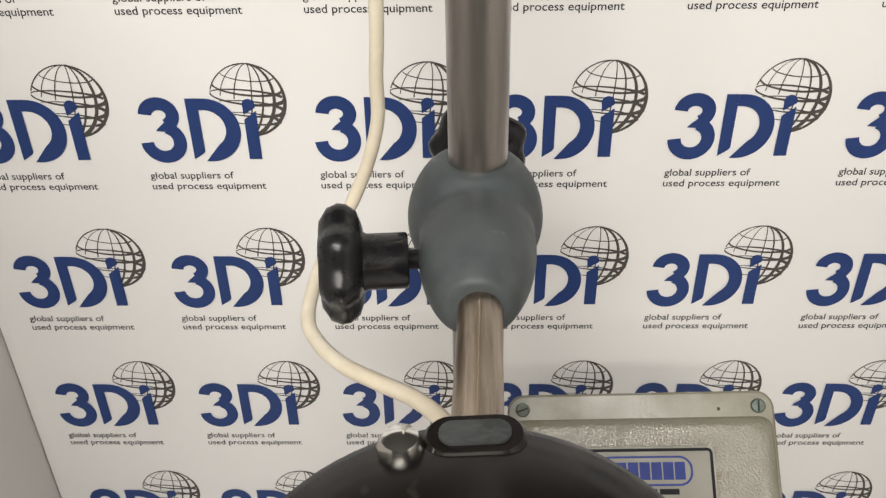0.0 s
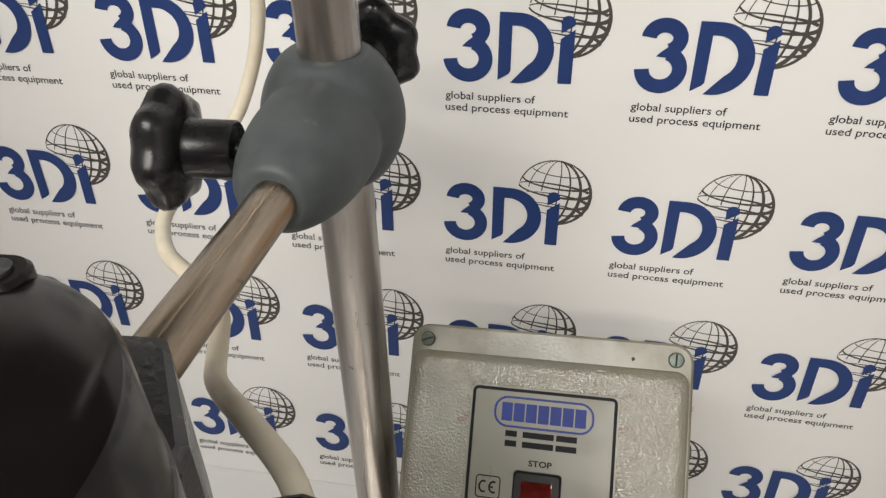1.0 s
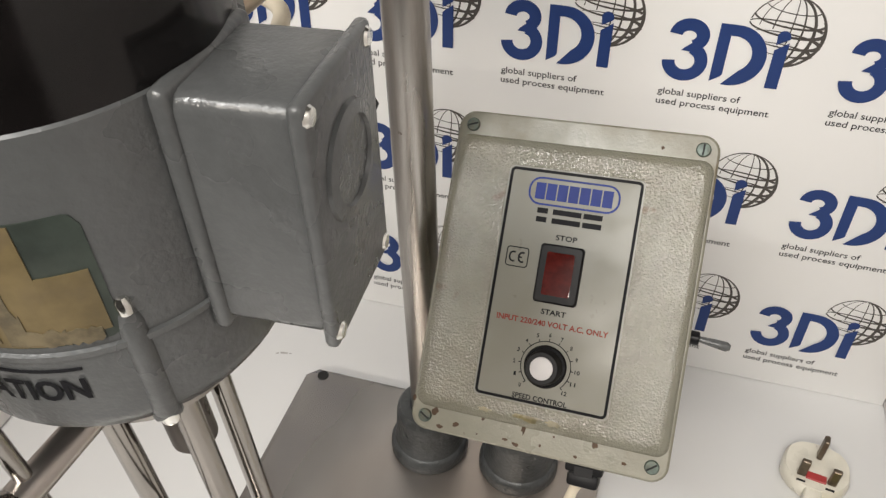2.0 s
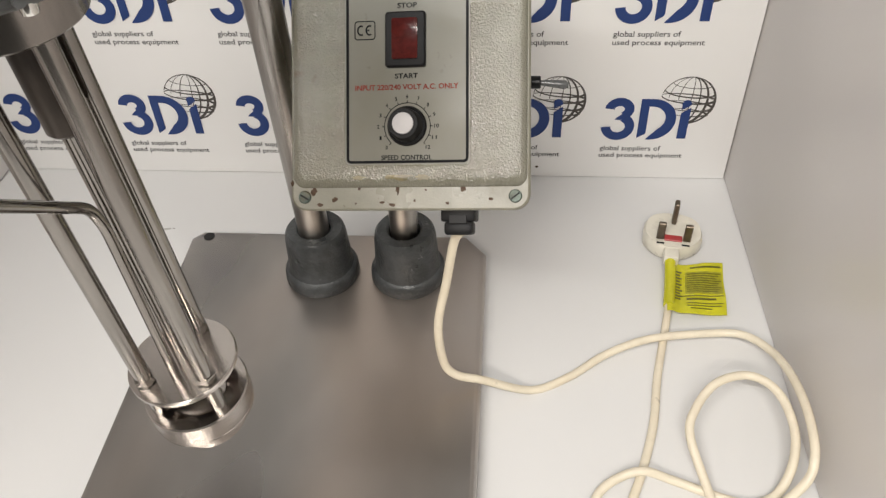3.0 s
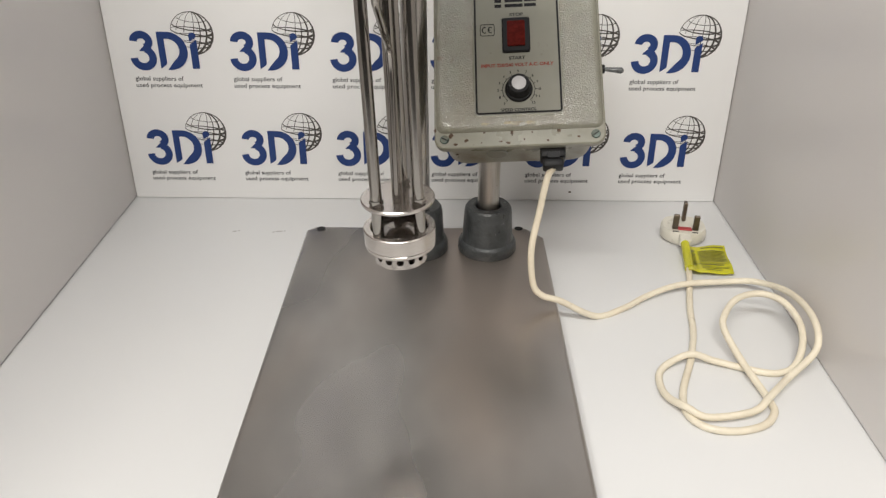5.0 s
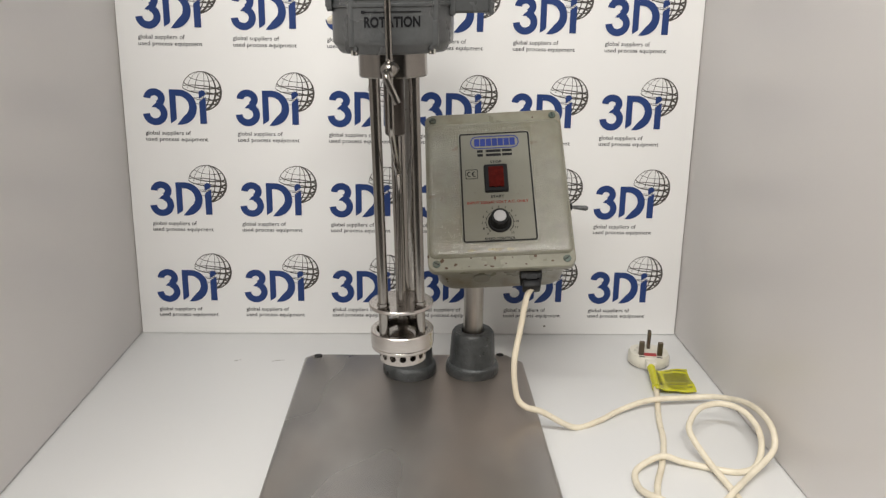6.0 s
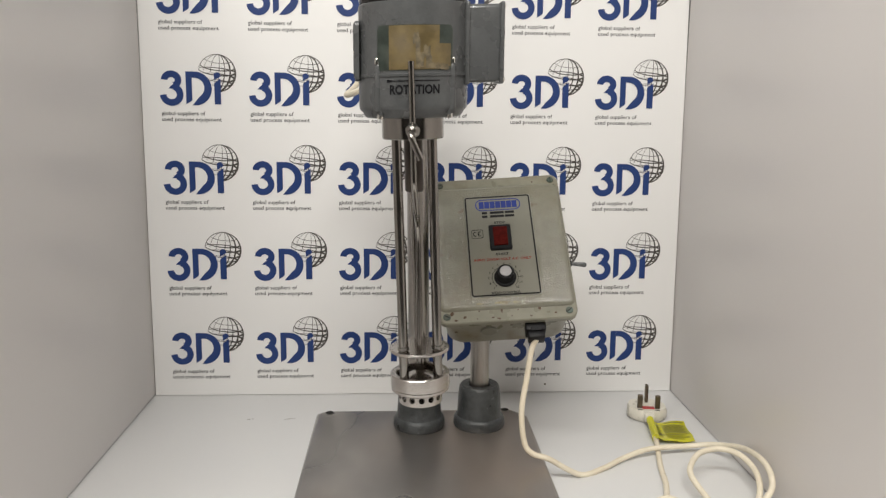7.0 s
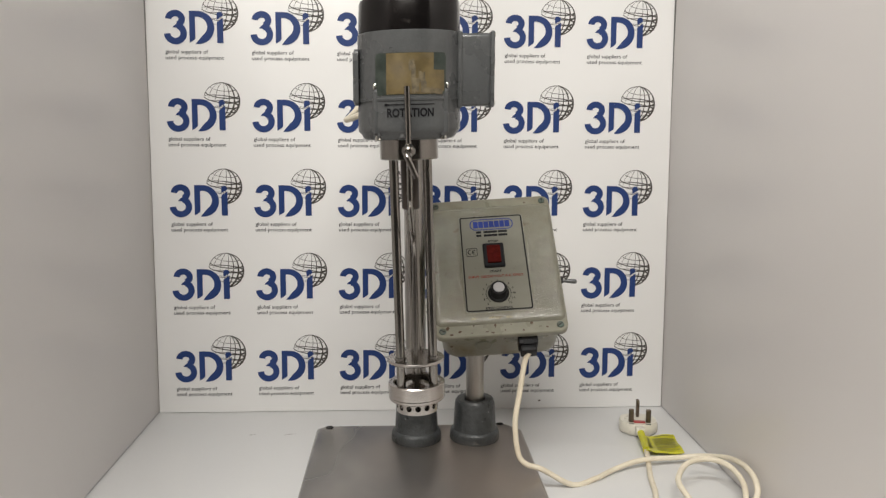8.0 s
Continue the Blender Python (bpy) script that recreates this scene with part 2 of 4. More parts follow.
def sweep(path, r, n=14):
    """A round cable or wire along a line."""
    bm = bmesh.new()
    rings = []
    up = Vector((0.1, 0.2, 1)).normalized()
    for i, p in enumerate(path):
        d = (path[min(i + 1, len(path) - 1)] - path[max(i - 1, 0)]).normalized()
        s = up.cross(d).normalized()
        u = d.cross(s).normalized()
        up = u
        rings.append([bm.verts.new(p + r * (math.cos(2 * math.pi * k / n) * s + math.sin(2 * math.pi * k / n) * u)) for k in range(n)])
    for a, b in zip(rings, rings[1:]):
        for k in range(n):
            bm.faces.new((a[k], a[(k + 1) % n], b[(k + 1) % n], b[k]))
    bm.faces.new(rings[0])
    bm.faces.new(rings[-1])
    return bm


def bent(points, radius, steps=6):
    """Corner points with rounded bends."""
    ps = [Vector(p) for p in points]
    out = [ps[0]]
    for a, b, c in zip(ps, ps[1:], ps[2:]):
        p, q = b + (a - b).normalized() * radius, b + (c - b).normalized() * radius
        for k in range(steps + 1):
            t = k / steps
            out.append((1 - t) ** 2 * p + 2 * t * (1 - t) * b + t * t * q)
    return out + [ps[-1]]


def rounded(w, h, r, seg=6):
    """The outline of a rounded rectangle."""
    pts = []
    for cx, cy, a in ((w / 2 - r, h / 2 - r, 0), (-w / 2 + r, h / 2 - r, 90), (-w / 2 + r, -h / 2 + r, 180), (w / 2 - r, -h / 2 + r, 270)):
        for k in range(seg + 1):
            t = radians(a + 90 * k / seg)
            pts.append((cx + r * math.cos(t), cy + r * math.sin(t)))
    return pts


def stack(layers):
    """A solid out of outlines of equal length, each (points, height), capped at both ends."""
    bm = bmesh.new()
    rings = [[bm.verts.new((x, y, z)) for x, y in pts] for pts, z in layers]
    n = len(rings[0])
    for a, b in zip(rings, rings[1:]):
        for i in range(n):
            bm.faces.new((a[i], a[(i + 1) % n], b[(i + 1) % n], b[i]))
    bm.faces.new(rings[0])
    bm.faces.new(rings[-1])
    return bm


def line_frame(w, h, r, t, d, seg=6):
    """A raised rounded line round a panel."""
    bm = bmesh.new()
    a, b = rounded(w, h, r, seg), rounded(w - 2 * t, h - 2 * t, max(r - t, 0.0002), seg)
    n = len(a)
    rings = [[bm.verts.new((x, y, z)) for x, y in pts] for pts, z in ((a, 0), (a, d), (b, d), (b, 0))]
    for p, q in zip(rings, rings[1:]):
        for i in range(n):
            bm.faces.new((p[i], p[(i + 1) % n], q[(i + 1) % n], q[i]))
    return bm


def writing(words, width, height, bold=0.0):
    """Words in the built-in font as a mesh in xy, stretched to width and cap height, from its lower left."""
    cu = bpy.data.curves.new("words", "FONT")
    cu.body, cu.size, cu.extrude, cu.resolution_u, cu.offset = words, 1.0, 0.0, 3, bold
    ob = new("words", cu)
    me = bpy.data.meshes.new_from_object(ob.evaluated_get(bpy.context.evaluated_depsgraph_get()))
    bpy.data.objects.remove(ob)
    bm = bmesh.new()
    bm.from_mesh(me)
    bpy.data.meshes.remove(me)
    xs = [v.co.x for v in bm.verts]
    x0, x1 = min(xs), max(xs)
    for v in bm.verts:
        v.co.x = (v.co.x - x0) * width / (x1 - x0)
        v.co.y = v.co.y * height / 0.73
        v.co.z = 0.0
    return bm


def ribbon(points, widths):
    """A flat stroke in xz along points, with a width at each."""
    bm = bmesh.new()
    ps = [Vector((x, 0, z)) for x, z in points]
    pairs = []
    for i, p in enumerate(ps):
        d = (ps[min(i + 1, len(ps) - 1)] - ps[max(i - 1, 0)]).normalized()
        s = Vector((-d.z, 0, d.x)) * widths[i] / 2
        pairs.append((bm.verts.new(p + s), bm.verts.new(p - s)))
    for a, b in zip(pairs, pairs[1:]):
        bm.faces.new((a[0], a[1], b[1], b[0]))
    return bm


def arc(cx, cz, rx, rz, a0, a1, n=24):
    return [(cx + rx * math.cos(radians(a0 + (a1 - a0) * k / n)), cz + rz * math.sin(radians(a0 + (a1 - a0) * k / n))) for k in range(n + 1)]


def fill(points):
    bm = bmesh.new()
    bm.faces.new([bm.verts.new((x, 0, z)) for x, z in points])
    bmesh.ops.triangulate(bm, faces=bm.faces)
    return bm


def strip(a, c):
    """A flat band in xz between two lines of equally many points."""
    bm = bmesh.new()
    va, vc = [bm.verts.new((x, 0, z)) for x, z in a], [bm.verts.new((x, 0, z)) for x, z in c]
    for i in range(len(a) - 1):
        bm.faces.new((va[i], va[i + 1], vc[i + 1], vc[i]))
    return bm


# ---- the booth ----
PITCH_X, PITCH_Z = 0.115, 0.11672
LEFT, RIGHT, TALL, LEAN = -0.390, 0.3315, 0.80, 2.1

table = part("tabletop", block(1.5, 1.0, 0.03, 0.002, at=(0, -0.44, -0.015)), M_TABLE)
tagged(table, "white laminate bench top with faint grey scuffs", "bench top", kind="structure")
back = part("wall_north", block(RIGHT - LEFT, 0.006, TALL, 0.0006, at=((LEFT + RIGHT) / 2, 0.003, TALL / 2 + 0.0005)), M_BOARD)
back.rotation_euler = (radians(-LEAN), 0, 0)
back.location.y = 0.001
tagged(back, "white printed display board with rows of blue marks and wire globes", "printed board", kind="structure")
west = part("wall_west", moved(block(0.018, 0.78, TALL, 0.001, at=(-0.009, -0.384, TALL / 2 + 0.0014)), Matrix.Translation((LEFT - 0.0005, 0.012, 0))), M_PANEL)
tagged(west, "white melamine side panel of the display booth", "side panel", kind="structure")
east = part("wall_east", moved(block(0.018, 0.78, TALL, 0.001, at=(0.009, -0.384, TALL / 2 + 0.0014)), Matrix.Translation((RIGHT + 0.0005, 0.012, 0))), M_PANEL)
tagged(east, "white melamine side panel of the display booth", "side panel", kind="structure")
# Room shell added out of view; its tones set bounce light and reflections.
room_floor = part("floor", block(5.0, 5.0, 0.05, at=(0, -1.2, -0.93)), M_ROOMFLOOR)
tagged(room_floor, "unseen grey room floor added below the bench", "floor", kind="structure")
room_ceiling = part("ceiling", block(5.0, 5.0, 0.05, at=(0, -1.2, 1.68)), M_ROOM)
tagged(room_ceiling, "unseen plain room ceiling added over the booth", "ceiling", kind="structure")
for name, sx, sy, x, y in (("wall_room_front", 5.0, 0.1, 0, -3.7), ("wall_room_rear", 5.0, 0.1, 0, 1.3), ("wall_room_a", 0.1, 5.0, -2.5, -1.2), ("wall_room_b", 0.1, 5.0, 2.5, -1.2)):
    tagged(part(name, block(sx, sy, 2.7, at=(x, y, 0.38)), M_ROOM), "unseen plain room wall added beyond the booth", "wall", kind="structure")

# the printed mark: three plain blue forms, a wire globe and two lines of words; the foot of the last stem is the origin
MM = 0.001


def mark_forms():
    bits = []
    up = arc(-63.6, 31.0, 8.9, 7.7, 178, -66, 26)
    bits.append(ribbon(up, [8.6] * len(up)))
    low = arc(-63.6, 12.4, 10.9, 10.5, 182, 432, 30)
    bits.append(ribbon(low, [8.6] * len(low)))
    bits.append(fill([(-67.3, 20.0), (-58.0, 19.4), (-55.5, 24.2), (-57.5, 28.0), (-60.2, 26.6), (-65.2, 22.4)]))
    bits.append(fill([(-45.0, 42), (-37.2, 42), (-37.2, 6.0), (-38.4, 4.2), (-45.0, 0)]))
    outer = [(-37.2, 42.0)] + arc(-33.3, 20.2, 21.6, 21.7, 88, -90, 28) + [(-37.0, -1.4)]
    inner = [(-37.2, 34.2)] + arc(-34.5, 21.2, 13.3, 13.0, 90, -56, 28) + [(-37.0, -1.2)]
    bits.append(strip(outer, inner))
    bits.append(fill([(-8.3, 0), (0, 0), (0, 33.5), (-8.3, 27.5)]))
    dot = arc(-4.4, 37.2, 4.2, 4.2, -20, 200, 14)
    bits.append(fill(dot + [(-8.2, 31.0)]))
    for i, b in enumerate(bits):
        for v in b.verts:
            v.co.y = -0.04 * i
    return join(*bits)


def globe_lines():
    bits = []
    cx, cz, R = -4.6, 40.2, 24.0
    o = arc(cx, cz, R, R, -82, 162, 44)
    bits.append(ribbon(o, [0.8 + 1.7 * max(0.0, 1 - abs(k - 12) / 16) for k in range(45)]))
    tilt = radians(-6)
    def turned(pts):
        return [(cx + (x - cx) * math.cos(tilt) - (z - cz) * math.sin(tilt), cz + (x - cx) * math.sin(tilt) + (z - cz) * math.cos(tilt)) for x, z in pts]
    for h, sag, wl, wr, a0, a1 in ((17.0, 4.2, 0.6, 0.9, 190, 350), (9.0, 5.6, 1.1, 2.0, 186, 356), (3.0, 5.8, 1.0, 3.0, 184, 358), (-5.5, 5.0, 0.6, 3.4, 215, 358), (-12.0, 4.0, 0.5, 3.0, 238, 358), (3.2, -3.6, 0.7, 2.0, 178, 20), (-5.0, -4.6, 0.5, 3.0, 140, 4), (-12.5, -4.2, 0.5, 2.6, 120, 6)):
        half = math.sqrt(R * R - h * h)
        pts = turned([(x, z) for x, z in arc(cx, cz + h, half, abs(sag), a0, a1, 20)])
        bits.append(ribbon(pts, [wl + (wr - wl) * (k / 20) ** 2 for k in range(21)]))
    for f, w in ((-0.72, 0.45), (-0.35, 0.6), (0.12, 0.8), (0.42, 1.2), (0.72, 2.1)):
        a0, a1 = (90, 262) if f < 0 else (90, -84)
        if f < 0:
            a1 = 176 + 8 * (f + 0.72)
        pts = turned(arc(cx, cz, R * abs(f), R, a0, a1, 26))
        bits.append(ribbon(pts, [w * (0.6 + 0.8 * k / 26) for k in range(27)]))
    for i, b in enumerate(bits):
        for v in b.verts:
            v.co.y = -0.012 * i
    return join(*bits)


def scaled(bm, y):
    for v in bm.verts:
        v.co = Vector((v.co.x * MM, y + v.co.y * MM, v.co.z * MM))
    return bm


def words_flat(words, width, height, x, z, y):
    bm = writing(words, width, height, 0.010)
    for v in bm.verts:
        v.co = Vector((x + v.co.x, y, z + v.co.y))
    return bm


def mesh_of(name, bm, mat):
    me = bpy.data.meshes.new(name)
    bm.to_mesh(me)
    bm.free()
    me.materials.append(mat)
    return me


PRINTS = (
    ("blue_mark", mesh_of("blue_mark", scaled(mark_forms(), -0.0005), M_BLUE)),
    ("wire_globe", mesh_of("wire_globe", scaled(globe_lines(), -0.0002), M_INK)),
    ("slogan", mesh_of("slogan", join(words_flat("global suppliers of", 0.0566, 0.0052, -0.0776, -0.0142, -0.0002), words_flat("used process equipment", 0.0776, 0.0052, -0.0776, -0.0220, -0.0002)), M_TEXT)),
)
for row in range(6):
    for col in range(6):
        for name, me in PRINTS:
            ob = new(name, me)
            ob.parent = back
            ob.location = ((col - 2.5) * PITCH_X, 0, (row + 0.4) * PITCH_Z)
for ob in (c for c in back.children if c.name == "slogan"):
    tagged(ob, "two lines of small dark grey printed words")

# rub marks on the bench top, a chip at the board's foot
SCUFFS = ((-0.2444 - 0.002, -0.0863, 0.0045, 0.0024, 5), (-0.2444 + 0.003, -0.0863 + 0.002, 0.0028, 0.0016, -20), (-0.1945, -0.0855, 0.0075, 0.0022, 8), (-0.1945 - 0.006, -0.0855 - 0.002, 0.0030, 0.0014, 40), (-0.1945 + 0.006, -0.0855 + 0.001, 0.0024, 0.0014, 0))
for x, y, l, w, turn in SCUFFS:
    bm = moved(stack([(rounded(l, w, w * 0.45, 2), 0.0001), (rounded(l, w, w * 0.45, 2), 0.0002)]), Matrix.Translation((x, y, 0)) @ Matrix.Rotation(radians(turn), 4, "Z"))
    part("rub_mark", bm, M_SCUFF, table)
chip = stack([([(0.1515 + 0.0016 * math.cos(k) * (1 + 0.3 * math.sin(3 * k)), 0.0118 + 0.0012 * math.sin(k)) for k in (2 * math.pi * i / 12 for i in range(12))], h) for h in (0.0, 0.0003)])
part("chip", moved(chip, Matrix.Rotation(radians(90), 4, "X")), M_RUST, back, "small brown chip")

# ---- the mixer: stand ----
mixer = thing("laboratory_mixer", (-0.025, -0.3, 0.0), "grey bench mixer on steel plate with cream control box", "mixer")
TOP = 0.020
PLATE = Matrix.Translation((-0.0255, -0.1065, 0))


def base_plate():
    w, l, c = 0.1315, 0.45, 0.017
    outline = [(-w, -l), (w, -l), (w, -c * 1.2), (w - c, 0), (-w + c * 0.5, 0), (-w, -c * 0.5)]
    def inset(d):
        return [(x - math.copysign(d, x), y + (d if y < -0.3 else -d)) for x, y in outline]
    bm = stack([(inset(0.001), 0.0005), (outline, 0.0015), (outline, TOP - 0.0060), (inset(0.0006), TOP - 0.0036), (inset(0.0020), TOP - 0.0015), (inset(0.0042), TOP - 0.0003), (inset(0.0062), TOP)])
    return moved(bm, PLATE)


plate = part("base_plate", base_plate(), M_PLATE, mixer, "scuffed grey steel base plate with chamfered corners", smooth=20)
# Each hole is a black disc on the plate, its inner shade painted.
for x, y in ((-0.1147, -0.0088), (0.1047, -0.0053)):
    bm = moved(lathe([(0.0, TOP + 0.0002), (0.0042, TOP + 0.0002), (0.0048, TOP + 0.0005), (0.0, TOP + 0.0004)], 20), PLATE @ Matrix.Translation((x, y, 0)))
    part("bolt_hole", bm, M_HOLLOW_SHADE, plate, "dark drilled corner hole")


def socket():
    z = TOP
    return lathe([(0.0, z), (0.0300, z), (0.0308, z + 0.002), (0.0304, z + 0.009), (0.0288, z + 0.0125), (0.0272, z + 0.0135), (0.0262, z + 0.017), (0.0248, z + 0.043),
                  (0.0238, z + 0.0485), (0.0218, z + 0.0512), (0.0146, z + 0.0514), (0.0128, z + 0.0502), (0.0126, z + 0.030), (0.0, z + 0.030)], 48)


COL0, COL1 = Vector((-0.0300, -0.1562, 0.045)), Vector((-0.0346, -0.1620, 0.500))
COLD = (COL1 - COL0).normalized()
POST = Vector((0.0422, -0.1548, 0.045))
part("socket", moved(socket(), Matrix.Translation((-0.0298, -0.1558, 0))), M_SOCKET, mixer, "dark grey cast socket with chipped paint")
part("socket", moved(socket(), Matrix.Translation((0.0422, -0.1548, 0))), M_SOCKET, mixer, "dark grey cast socket with chipped paint")
part("column", rod(COL0, COL0 + COLD * 0.70, 0.0123, 40), M_TUBE, mixer, "tall tarnished steel column")
part("box_post", rod(POST, POST + Vector((0, 0, 0.165)), 0.0112, 36), M_TUBE, mixer, "short tarnished steel post")

# clamp that joins column and arm
ARM0, ARM1 = Vector((-0.0330, -0.1780, 0.4530)), Vector((-0.0395, -0.3420, 0.4540))
CL = COL0 + COLD * 0.3960
SET = Vector((0.0013, 0, 0))


def barrel(r0, rmid, r1, h, n=48, power=0.62):
    prof = [(0.0, 0.0)]
    for k in range(15):
        t = k / 14
        b = r0 + (r1 - r0) * t + (rmid - (r0 + r1) / 2) * math.sin(math.pi * t) ** power
        prof.append((b, h * t))
    return lathe(prof + [(0.0, h)], n)


upright = moved(barrel(0.0172, 0.0292, 0.0162, 0.054, power=0.7), along(CL - COLD * 0.016 - SET, CL + COLD * 0.038 - SET))
cross = moved(barrel(0.016, 0.0236, 0.0116, 0.077, power=0.62), along((-0.0339, -0.1550, 0.4505), (-0.0365, -0.2330, 0.4532)))
boss = part("boss_head", join(upright, cross), M_BOSS, mixer, "blue-grey painted cast clamp", smooth=60)
fuse = boss.modifiers.new("fuse", "REMESH")
fuse.mode, fuse.voxel_size, fuse.use_smooth_shade = "VOXEL", 0.0011, True
soften = boss.modifiers.new("soften", "SMOOTH")
soften.factor, soften.iterations = 0.5, 22


def star_knob(hub_len, radius, thick):
    """A lobed clamping knob along z: stud, hub and head."""
    n, lobes = 70, 7
    def ring(s):
        return [(radius * s * (0.94 + 0.06 * math.cos(lobes * 2 * math.pi * k / n)) * math.cos(2 * math.pi * k / n), radius * s * (0.94 + 0.06 * math.cos(lobes * 2 * math.pi * k / n)) * math.sin(2 * math.pi * k / n)) for k in range(n)]
    h = hub_len
    head = stack([(ring(0.62), h), (ring(0.86), h + thick * 0.12), (ring(0.98), h + thick * 0.35), (ring(1.0), h + thick * 0.55), (ring(0.93), h + thick * 0.8), (ring(0.72), h + thick)])
    hub = lathe([(0.0, 0.0), (0.0104, 0.0), (0.0112, 0.0008), (0.0112, h * 0.9), (0.0125, h + 0.001), (0.0, h + 0.001)], 36)
    return join(head, hub)


KNOB1 = along((-0.0625, -0.1955, 0.4512), (-0.0945, -0.1985, 0.4516))
part("clamp_knob", moved(star_knob(0.0176, 0.0242, 0.0165), KNOB1), M_BAKELITE, boss, "black lobed plastic clamping knob", smooth=45)
part("stud", rod((-0.049, -0.1920, 0.4498), (-0.064, -0.1959, 0.4517), 0.0040, 14), M_PLASTIC, boss)
KNOB2 = along((-0.0340, -0.1290, 0.4590), (-0.0320, -0.101, 0.4620))
part("clamp_knob", moved(star_knob(0.0120, 0.0245, 0.0135), KNOB2), M_BAKELITE, boss, "black lobed plastic clamping knob", smooth=45)
part("arm", rod(ARM0, ARM1, 0.0079, 32), M_ARM, mixer, "rust-stained steel support arm")

# ---- the mixer: motor ----
SHAFT = Vector((-0.0324, -0.0165, 1.0)).normalized()      # the shaft leans a little
FOOT = Vector((-0.0341, -0.3776, 0.1544))                 # its place at the height of the stator head


def on_axis(bm):
    """From the shaft's own frame (x right, y away, z up from the table) into the world."""
    x = Vector((1, 0, 0))
    y = SHAFT.cross(x).normalized()
    x = y.cross(SHAFT).normalized()
    m = Matrix((x, y, SHAFT)).transposed().to_4x4()
    m.translation = FOOT
    m = m @ Matrix.Rotation(radians(1.6), 4, "Z") @ Matrix.Diagonal((1, 1, 1.0185, 1)) @ Matrix.Translation((0, 0, -0.140))
    return moved(bm, m)


def on_motor(bm):
    """As on_axis, for the motor, which sits a touch off the rods' axis."""
    for v in bm.verts:
        v.co.x += 0.0008 + 0.030 * (v.co.z - 0.370)
    return on_axis(bm)


RM = 0.0447
motor_bm = lathe([(0.0, 0.369), (0.0330, 0.369), (0.0385, 0.3697), (0.0405, 0.3715), (0.0418, 0.3742), (RM - 0.0012, 0.3755), (RM - 0.0002, 0.3772), (RM, 0.380), (RM, 0.4562), (RM - 0.001, 0.4572), (0.0, 0.4572)], 72)
motor = part("motor", on_motor(motor_bm), M_MOTOR, mixer, "grey hammered-paint electric motor")
for a in (-132, -48, 48, 132):
    ca, sa = math.cos(radians(a)), math.sin(radians(a))
    r = RM - 0.0018
    bm = lathe([(0.0, 0.375), (0.0030, 0.375), (0.0034, 0.3765), (0.0034, 0.407), (0.0028, 0.4105), (0.0016, 0.4125), (0.0, 0.4130)], 16)
    part("screw_boss", on_motor(moved(bm, Matrix.Translation((r * ca, r * sa, 0)))), M_MOTOR, motor)
    part("screw_tip", on_motor(moved(lathe([(0.0, 0.4105), (0.0017, 0.4105), (0.0019, 0.4140), (0.0012, 0.4152), (0.0, 0.4155)], 12), Matrix.Translation((r * ca * 1.04, r * sa * 1.04, 0)))), M_BRIGHT, motor)
    part("screw_lug", on_motor(moved(block(0.0040, 0.0075, 0.0045, 0.0012, 2, at=(0.0418, 0, 0.3738)), Matrix.Rotation(radians(a), 4, "Z"))), M_MOTOR, motor)
    bm = lathe([(0.0, 0.3690), (0.0024, 0.3690), (0.0026, 0.3700), (0.0026, 0.373), (0.0, 0.373)], 12)
    part("screw_head", on_motor(moved(bm, Matrix.Translation((r * ca * 0.96, r * sa * 0.96, 0)))), M_BRIGHT, motor)


def curved_panel(r, a0, a1, z0, z1, d, n=18, corner=0.0):
    """A thin plate bent round the motor between two angles, its corners rounded where asked."""
    bm = bmesh.new()
    cols = []
    low, high = z0, z1
    for k in range(n + 1):
        a = radians(a0 + (a1 - a0) * k / n)
        if corner:
            edge = min(k, n - k) / n * abs(radians(a1 - a0)) * r
            cut = corner - math.sqrt(max(corner ** 2 - max(corner - edge, 0.0) ** 2, 0.0))
            z0, z1 = low + cut * 0.96, high - cut * 0.96
        cols.append([bm.verts.new((rr * math.cos(a), rr * math.sin(a), z)) for rr, z in ((r, z0), (r + d, z0), (r + d, z1), (r, z1))])
    for p, q in zip(cols, cols[1:]):
        for i in range(4):
            bm.faces.new((p[i], p[(i + 1) % 4], q[(i + 1) % 4], q[i]))
    bm.faces.new(cols[0])
    bm.faces.new(cols[-1])
    return bm


part("nameplate_backing", on_motor(curved_panel(RM - 0.001, -131, -50, 0.4055, 0.4388, 0.0013, 48, 0.0032)), M_LABEL_DARK, motor, "dark bared metal nameplate")
part("nameplate", on_motor(join(curved_panel(RM - 0.001, -117, -66, 0.4060, 0.4384, 0.0016), curved_panel(RM - 0.001, -66, -52.5, 0.4082, 0.4250, 0.0016, 6))), M_LABEL, motor, "torn yellowed nameplate remnant")
torn_rng = random.Random(3)
for a, z, w, h in ((-90, 0.4289, 3.0, 0.0035), (-88, 0.4219, 2.2, 0.0060), (-86, 0.4129, 3.6, 0.0055), (-79, 0.4194, 3.4, 0.0040), (-77, 0.4119, 3.0, 0.0045), (-70, 0.4084, 6.0, 0.0022), (-60, 0.4079, 5.0, 0.0020)):
    bm = curved_panel(RM - 0.001, a - w, a + w, z - h, z + h, 0.0018, 8)
    for v in bm.verts:
        v.co.z += torn_rng.uniform(-0.35, 0.35) * h
    part("torn_patch", on_motor(bm), M_TORN, motor)
part("rim_step", on_motor(lathe([(RM - 0.002, 0.4004), (RM + 0.0007, 0.4012), (RM + 0.0009, 0.4030), (RM - 0.002, 0.4044)], 72, closed=False)), M_MOTOR, motor)


